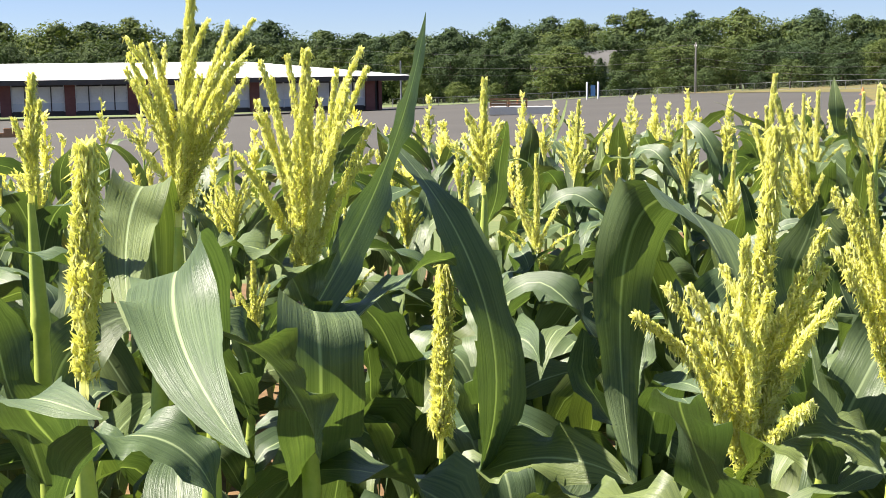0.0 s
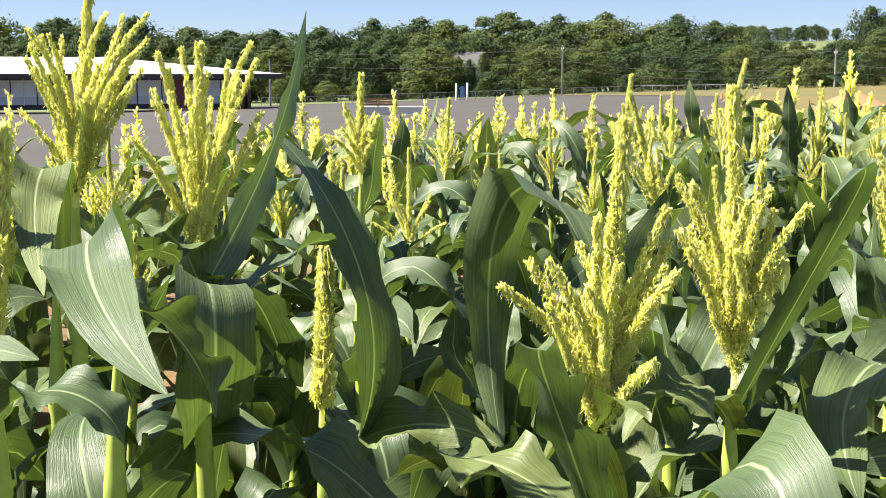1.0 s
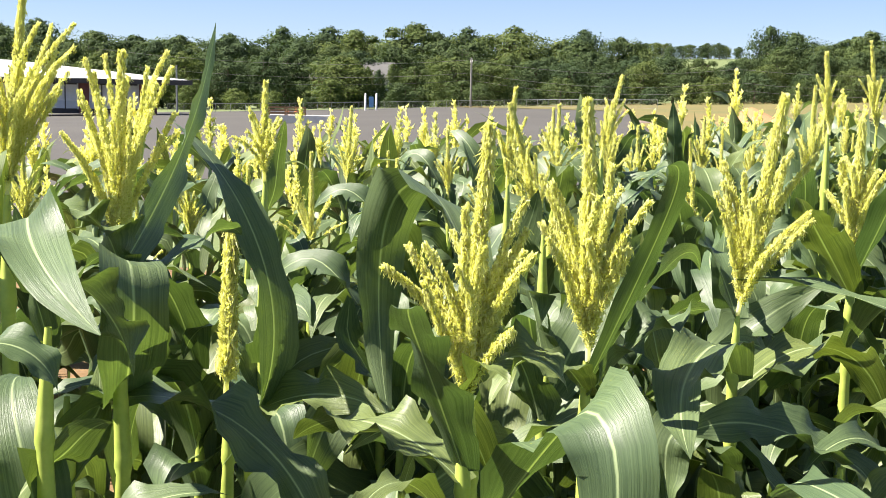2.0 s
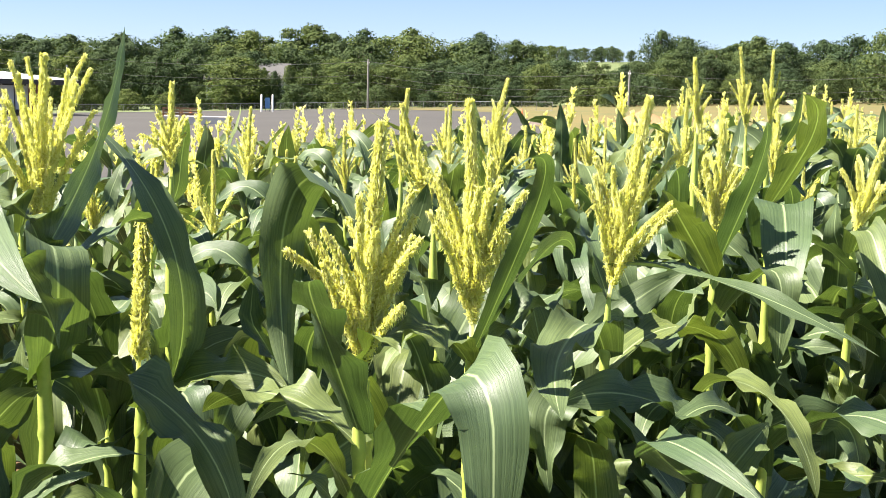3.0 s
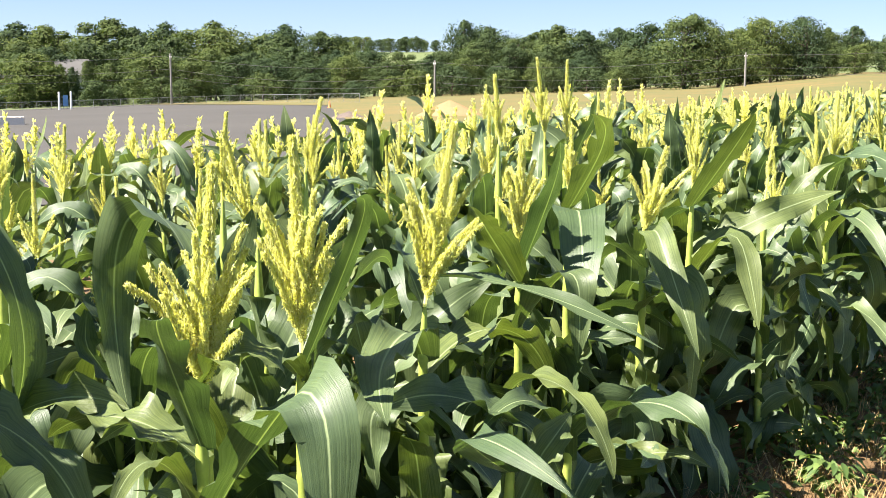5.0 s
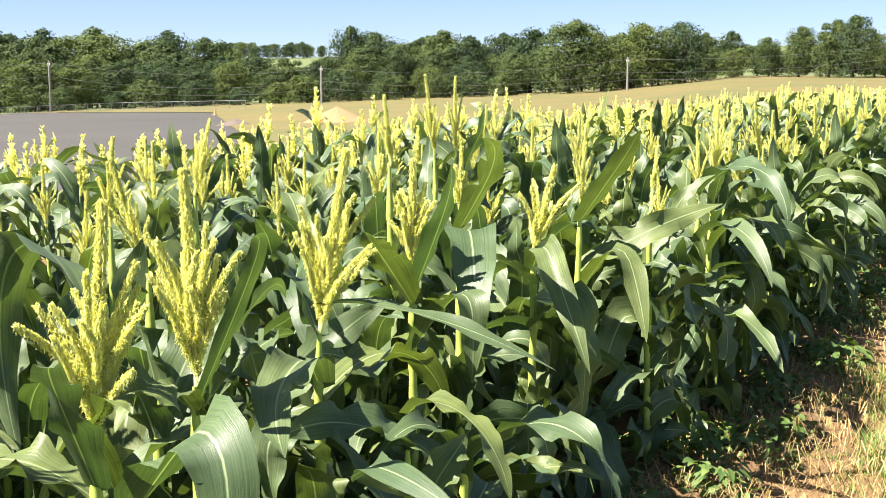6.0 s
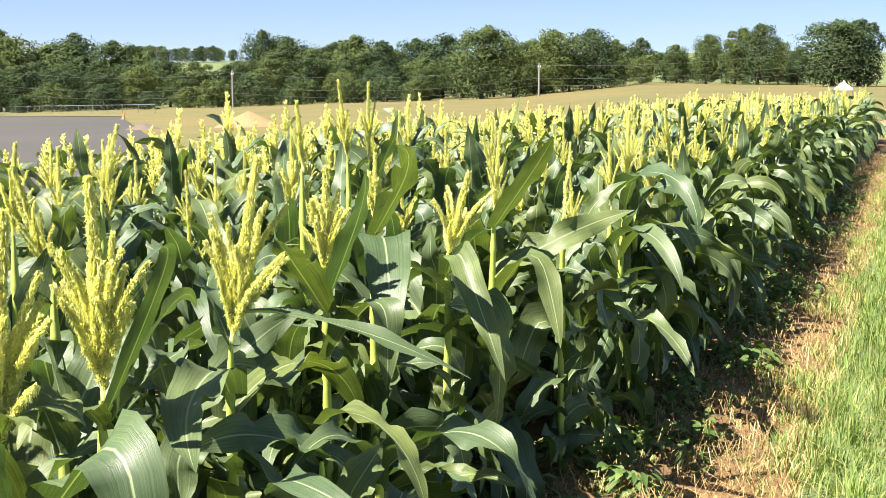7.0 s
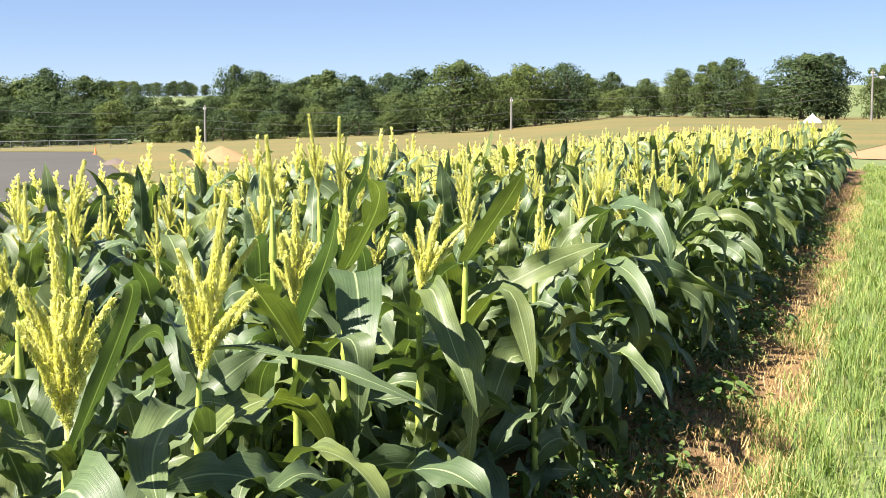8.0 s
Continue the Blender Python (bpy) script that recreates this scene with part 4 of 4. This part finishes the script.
for k in range(4):
    bm = box_bm(-1.68, 1.68, -1.72, -1.69, 1.12, 1.34)
    bmesh.ops.rotate(bm, cent=(0, 0, 0), matrix=Matrix.Rotation(k * math.pi / 2, 3, "Z"), verts=bm.verts[:])
    part("valance", bm, M_white, tent)


# ------------------------------------------------------------------ the long low building
ax, ay, g, _ = on_land(65.9, 92)
g = float(height(ax, ay))
hall = thing("building", "long low building with white metal roof and dark brick piers", "building", m=pose(ax, ay, g, 0, 0, 80))
LEN, DEEP, EAVE, RIDGE = 46.0, 11.0, 2.50, 3.75
part("wall", box_bm(-LEN, -2.6, 1.6, DEEP, 0, EAVE - 0.25, 0.0), M_dark, hall, "dark recessed wall")
bm = bmesh.new()
e = EAVE
vs = [bm.verts.new(c) for c in ((-LEN, 0, e), (0, 0, e), (0, DEEP + 1, e), (-LEN, DEEP + 1, e), (-LEN + 6, DEEP / 2, RIDGE), (-12.0, DEEP / 2, RIDGE))]
for idx in ((0, 1, 5, 4), (1, 2, 5), (2, 3, 4, 5), (3, 0, 4), (3, 2, 1, 0)):
    bm.faces.new([vs[k] for k in idx])
part("roof", bm, M_roof, hall, "white standing-seam metal roof")
part("fascia", box_bm(-LEN, 0.02, -0.04, 0.08, e - 0.34, e + 0.02, 0.01), M_dark, hall, "dark brown fascia board")
part("fascia", box_bm(-0.08, 0.04, 0.1, DEEP + 1, e - 0.34, e + 0.02, 0.01), M_dark, hall, "dark brown fascia board")
part("soffit", box_bm(-LEN, -0.1, 0.1, 1.7, e - 0.34, e - 0.28, 0.0), M_dark, hall)
part("end_wall", box_bm(-2.55, -2.3, 1.3, DEEP, 0, e - 0.3, 0.01), M_brick, hall, "dark red brick end wall")
bay = 4.3
xx = -3.2
k = 0
while xx - bay > -LEN:
    part("pier", box_bm(xx - 0.35, xx + 0.35, 1.2, 1.58, 0, e - 0.3, 0.02), M_brick, hall, "dark red brick pier")
    w = put("window", None, hall)
    a, b = xx - bay + 0.4, xx - 0.4
    part("window_frame", box_bm(a, b, 1.46, 1.56, 1.98, 2.06), M_white, w)
    part("window_frame", box_bm(a, b, 1.46, 1.56, 0.92, 1.0), M_white, w)
    n = 4
    for i in range(n + 1):
        px = a + (b - a) * i / n
        part("mullion", box_bm(px - 0.035, px + 0.035, 1.44, 1.58, 0.3, 2.3), M_dark if i % 2 else M_white, w)
    for i in range(n):
        p0, p1 = a + (b - a) * i / n + 0.04, a + (b - a) * (i + 1) / n - 0.04
        part("blind", box_bm(p0, p1, 1.53, 1.55, 1.0, 1.98), M_white, w, "drawn white blind")
        part("pane", box_bm(p0, p1, 1.48, 1.50, 0.36, 0.92), M_glass, w)
    xx -= bay
    k += 1


# ------------------------------------------------------------------ houses among the trees
def house(az, dist, wide, deep, eave_el, ridge_el, wall, roof, turn, label):
    x, y, g, _ = on_land(az, dist)
    ez, rz = 1.35 + dist * math.tan(radians(eave_el)) - g, 1.35 + dist * math.tan(radians(ridge_el)) - g
    h = thing("house", label, "house", m=pose(x, y, g, 0, 0, turn))
    part("wall", box_bm(-wide / 2, wide / 2, 0, deep, 0, ez, 0.02), wall, h)
    bm = bmesh.new()
    o = 0.4
    pts = [(-wide / 2 - o, -o, ez - 0.1), (wide / 2 + o, -o, ez - 0.1), (wide / 2 + o, deep + o, ez - 0.1), (-wide / 2 - o, deep + o, ez - 0.1), (-wide / 2 - o, deep / 2, rz), (wide / 2 + o, deep / 2, rz)]
    vs = [bm.verts.new(c) for c in pts]
    for idx in ((0, 1, 5, 4), (2, 3, 4, 5), (1, 2, 5), (3, 0, 4), (3, 2, 1, 0)):
        bm.faces.new([vs[k] for k in idx])
    part("roof", bm, roof, h)
    for px in (-wide / 4, wide / 4):
        w = put("window", None, h)
        part("frame", box_bm(px - 0.6, px + 0.6, -0.06, -0.005, ez * 0.35, ez * 0.75), M_white, w)
        part("pane", box_bm(px - 0.5, px + 0.5, -0.09, -0.065, ez * 0.38, ez * 0.72), M_glass, w)


house(57.4, 160, 3.4, 6.0, 0.62, 1.32, M_pale, M_grey, 57.4, "pale house with a grey roof half hidden by trees")
house(60.1, 160, 2.2, 5.0, 0.48, 0.78, M_tan, M_grey, 60.1, "small tan house half hidden by trees")


# ------------------------------------------------------------------ corn: the field
ROW_AZ = radians(10.4)
ROW_GAP = 0.66


def in_row(r, along):
    """The place that many metres along row r; row 0 is the outer one beside the grass."""
    side = ROW_GAP * r
    return -1.20 - math.sin(ROW_AZ) * along - math.cos(ROW_AZ) * side, math.cos(ROW_AZ) * along - math.sin(ROW_AZ) * side


taken = [(p["x"], p["y"]) for p in HEROES]
for i, p in enumerate(HEROES):
    rs = np.random.RandomState(500 + i)
    extra = wild_leaves(rs, p["h"] * p.get("low", 0.8), p.get("wild", 13), p.get("facing", 90 + 60 * math.sin(i * 2.4)))
    extra = [(z, az, 0.8 * L, *rest) for z, az, L, *rest in extra]
    corn_plant(p["x"], p["y"], p["h"], p["total"], p["arms"], p["spread"], p["leaves"] + extra, 900 + i, p.get("level", 3), p.get("fat", 1.0), p.get("lean", (0, 0)), p.get("tip"), p["label"], reach=p.get("reach", 0.48))


def near_hero(x, y):
    return any((x - a) ** 2 + (y - b) ** 2 < 0.17 ** 2 for a, b in taken)


rs = np.random.RandomState(77)


def variety(count, level, row, start):
    made = []
    for i in range(count):
        h = rs.uniform(0.78, 0.92) if i % 6 else 0.93
        x, y = in_row(row, start + 0.27 * i)
        made.append(corn_plant(x, y, h, rs.uniform(0.22, 0.29), None if i % 5 == 3 else int(rs.randint(10, 17)), rs.uniform(28, 50), wild_leaves(rs, h, 17, 90 + rs.uniform(-60, 60), 0.86),
                               300 + int(level * 20) + i, level, lean=tuple(rs.uniform(-0.05, 0.05, 2)), label=LABELS[(0, 2)[i % 2]]))
    return made


fine = variety(12, 2.5, 1, 6.6)
plain = variety(10, 2, 3, 12.0)
far_spots, near_spots = [], []
for r in range(9):
    along = -2.5 if r < 5 else 0.0
    while along < 34.5:
        along += rs.uniform(0.21, 0.32)
        x, y = in_row(r + rs.uniform(-0.07, 0.07) - (0.18 * min(1, max(0, (along - 4.5) / 2)) if r == 0 else 0), along)
        if near_hero(x, y) or (r == 0 and along < 3.9) or (r == 3 and 11.9 < along < 14.6) or (r == 1 and 6.5 < along < 9.8):
            continue
        near = (r == 0 and along < 19) or (r == 1 and along < 15) or (r == 2 and along < 11) or (r == 3 and along < 8)
        grown = rs.uniform(0.9, 1.1) * (1 + 0.010 * min(max(along - 4, 0), 15) * max(0, 1 - 0.13 * r)) * (0.93 if r > 5 else 1)
        grown *= 1 - 0.07 * float(smooth_step(38, 54, math.degrees(math.atan2(-x, y)))) * (r > 0)
        (near_spots if near else far_spots).append((x, y, rs.uniform(0, 360), grown, r > 5))
for x, y, turn, size, _ in near_spots:
    pool = fine if math.hypot(x, y) < 5.5 else plain
    src = pool[int(rs.randint(len(pool)))]
    c = copy_thing(src, pose(x, y, 0, 0, 0, turn))
    c.matrix_basis = pose(x, y, 0, 0, 0, turn) @ Matrix.Diagonal((size, size, size, 1))

# younger plants without tassels, between the first rows
young = []
for i in range(6):
    h = rs.uniform(0.66, 0.80)
    x, y = in_row(0.4, 1.9 + 0.55 * i)
    young.append(corn_plant(x, y, h, 0, None, 0, wild_leaves(rs, h, 14, 90 + rs.uniform(-70, 70)), 700 + i, 2.5, lean=tuple(rs.uniform(-0.05, 0.05, 2)), label="young green corn plant without a tassel yet"))
for i in range(52):
    x, y = in_row((0.35, 0.8, 0.5, 1.3)[i % 4] + rs.uniform(-0.1, 0.1), 0.2 + 0.15 * i + rs.uniform(-0.1, 0.1))
    if near_hero(x, y):
        continue
    s = rs.uniform(0.85, 1.1)
    c = copy_thing(young[int(rs.randint(6))], pose(x, y, 0))
    c.matrix_basis = pose(x, y, 0, 0, 0, rs.uniform(0, 360)) @ Matrix.Diagonal((s, s, s, 1))

# the rest of the field, past counting
lv, lf, lu, ln, tv, tf, tn = [], [], [], 0, [], [], 0
models, back_models = [], []
for i in range(20):
    h = rs.uniform(0.80, 0.94) if i % 5 else 0.98
    geo_v, geo_f, geo_u, n = [], [], [], 0
    for j, (z, az, L, W, e0, bend, k, curl, roll, twist, _) in enumerate(wild_leaves(rs, h, 9, rs.uniform(0, 180))):
        if i > 9 and j < 5:
            continue
        v, q, uv = leaf_geo(L, W, e0, bend, k, curl, roll, twist, 7, 2, seed=i * 40 + j)
        a = radians(az)
        v = v @ np.array([[math.cos(a), math.sin(a), 0], [-math.sin(a), math.cos(a), 0], [0, 0, 1]]) + np.array([0, 0, z])
        geo_v.append(v)
        geo_f.append(q + n)
        geo_u.append(uv)
        n += len(v)
    sv, sq = stalk_geo(h, rs, 4)
    geo_v.append(sv)
    geo_f.append(sq + n)
    geo_u.append(np.full((len(sv), 2), 0.5))
    arms, stem = tassel_arms(rs, rs.uniform(0.22, 0.30), int(rs.randint(7, 13)), rs.uniform(20, 40), 1.0, 1 if i < 10 else 0, tuple(rs.uniform(-0.06, 0.06, 2)))
    t_v, t_f = joined([stem] + [g for _, g in arms])
    (models if i < 10 else back_models).append((np.concatenate(geo_v), np.concatenate(geo_f), np.concatenate(geo_u), t_v + np.array([0, 0, h]), t_f))
for x, y, turn, size, back in far_spots:
    v, q, uv, t, f = (back_models if back else models)[int(rs.randint(10))]
    a = radians(turn)
    R = np.array([[math.cos(a), math.sin(a), 0], [-math.sin(a), math.cos(a), 0], [0, 0, 1]]) * size
    o = np.array([x, y, float(height(x, y))])
    lv.append(v @ R + o)
    lf.append(q + ln)
    lu.append(uv)
    ln += len(v)
    tv.append(t @ R + o)
    tf.append(f + tn)
    tn += len(t)
field = thing("corn_field", "dense further rows of green corn with yellow tassels", "corn", kind="stuff")
put("leaves", mesh_from("leaves", np.concatenate(lv), np.concatenate(lf), M_leaf, np.concatenate(lu)), field)
put("tassels", mesh_from("tassels", np.concatenate(tv), np.concatenate(tf), M_tassel, smooth=False), field)


# ------------------------------------------------------------------ grass, straw and weeds beside the corn
def blades(name, spots, lengths, widths, mat, bow, rs, label, category, up=0.0):
    n = len(spots)
    az = rs.uniform(0, 2 * np.pi, n)
    d = np.stack([np.cos(az), np.sin(az)], 1)
    side = np.stack([-d[:, 1], d[:, 0], 0 * az], 1)
    base = np.column_stack([spots, height(spots[:, 0], spots[:, 1]) + up])
    V = np.empty((n, 5, 3))
    b = rs.uniform(*bow, n)
    for k, (s, w) in enumerate(((0, 1.0), (0.55, 0.8))):
        c = base + np.column_stack([d * (lengths * b * s * s)[:, None], lengths * s * np.sqrt(np.clip(1 - (b * s) ** 2, 0.02, 1))])
        V[:, 2 * k] = c - side * (widths * w / 2)[:, None]
        V[:, 2 * k + 1] = c + side * (widths * w / 2)[:, None]
    V[:, 4] = base + np.column_stack([d * (lengths * b)[:, None], lengths * np.sqrt(np.clip(1 - b ** 2, 0.02, 1))])
    o = 5 * np.arange(n)[:, None]
    F = np.concatenate([o + np.array([[0, 1, 3]]), o + np.array([[0, 3, 2]]), o + np.array([[2, 3, 4]])])
    return tagged(put(name, mesh_from(name, V.reshape(-1, 3), F, mat)), label, category, kind="stuff")


rs = np.random.RandomState(5)
n = 110000
gy = -2.0 + 40 * rs.uniform(0, 1, n) ** 1.6
edge = -0.42 - 0.18 * gy + 0.13 * np.sin(gy * 2.1) + 0.09 * np.sin(gy * 5.3 + 1)
gx = edge + (0.7 + 0.035 * np.abs(gy)) * np.where(rs.uniform(0, 1, n) < 0.4, 0.35, 1.3) * rs.exponential(1.0, n) + rs.normal(0, 0.08, n)
tuft = rs.uniform(0, 1, n) < 0.55
step = 0.11 + 0.012 * np.abs(gy)
cx, cy = np.round(gx / step), np.round(gy / step)
gx = np.where(tuft, (cx + 0.35 * np.sin(cx * 12.9 + cy * 78.2)) * step + rs.normal(0, 0.028, n), gx)
gy = np.where(tuft, (cy + 0.35 * np.sin(cx * 39.3 + cy * 11.1)) * step + rs.normal(0, 0.028, n), gy)
rise = 0.75 + 0.45 * np.sin(cx * 4.1 + 2.3 * cy) * np.sin(cy * 1.7)
thin = np.clip(0.6 + (gx - edge) / 0.5, 0.5, 1)
blades("grass", np.column_stack([gx, gy]), (0.05 + 0.17 * rs.uniform(0, 1, n) ** 1.4) * rise * thin, rs.uniform(0.0025, 0.0055, n) * (1 + np.abs(gy) * 0.04), M_grass, (0.15, 0.98), rs,
       "tall light green grass with dry yellow blades beside the corn", "grass", 0.01)
n = 20000
sy = 1.5 + 26 * rs.uniform(0, 1, n) ** 1.6
sx = rs.uniform(-1.15, -0.28, n) - 0.18 * sy
blades("straw", np.column_stack([sx, sy]), rs.uniform(0.04, 0.14, n), rs.uniform(0.0018, 0.0035, n), M_straw, (0.95, 0.999), rs, "dry straw and dead stems scattered on the soil", "straw", 0.043)


OVATE = ((0.0, 0.06), (0.18, 0.62), (0.42, 1.0), (0.68, 0.78), (0.88, 0.36), (1.0, 0.02))


def weed_geo(rs, size, count):
    """Ovate leaves, folded along the rib and drooping at the tip, about a short stem."""
    vs, fs, n = [], [], 0
    for i in range(count):
        az, el = rs.uniform(0, 6.28), rs.uniform(0.25, 1.35)
        c = np.array([math.cos(az) * math.cos(el), math.sin(az) * math.cos(el), 0.9 * math.sin(el)]) * size * rs.uniform(0.25, 1.0)
        out = np.array([math.cos(az), math.sin(az), rs.uniform(-0.5, 0.6)])
        side = np.array([-math.sin(az), math.cos(az), rs.uniform(-0.5, 0.5)])
        L, W = size * rs.uniform(0.20, 0.40), size * rs.uniform(0.06, 0.12)
        v = []
        for t, w in OVATE:
            mid = c + out * L * t - np.array([0, 0, 0.45 * L * t * t])
            v += [mid - side * W * w + np.array([0, 0, 0.35 * W * w]), mid, mid + side * W * w + np.array([0, 0, 0.35 * W * w])]
        f = [[3 * k + a, 3 * k + a + 1, 3 * k + a + 4, 3 * k + a + 3] for k in range(len(OVATE) - 1) for a in (0, 1)]
        vs.append(np.array(v) + np.array([0, 0, 0.01]))
        fs.append(np.array(f) + n)
        n += len(v)
    return np.concatenate(vs), np.concatenate(fs)


weeds = []
for i in range(6):
    v, f = weed_geo(rs, rs.uniform(0.13, 0.22), 60)
    w = thing("weed", "low broad-leaved green weed on the soil by the corn", "weed", "weeds along the corn", m=pose(-0.98 + 0.1 * math.sin(i * 2.0) - 0.18 * (4.2 + 0.9 * i), 4.2 + 0.9 * i, 0))
    put("leaves", mesh_from("leaves", v, f, M_weed), w)
    weeds.append(w)
for i in range(270):
    y = 1.0 + (20 if i < 230 else 7) * rs.uniform(0, 1) ** 1.3
    x = rs.choice([rs.uniform(-1.5, -1.0), rs.uniform(-1.15, -0.8), rs.uniform(-1.0, -0.75), rs.uniform(-0.9, -0.6)]) - 0.18 * y
    c = copy_thing(weeds[int(rs.randint(6))], pose(x, y, 0, 0, 0, rs.uniform(0, 360)))
    s = rs.uniform(0.5, 1.1)
    c.matrix_basis = pose(x, y, 0, 0, 0, rs.uniform(0, 360)) @ Matrix.Diagonal((s, s, s, 1))
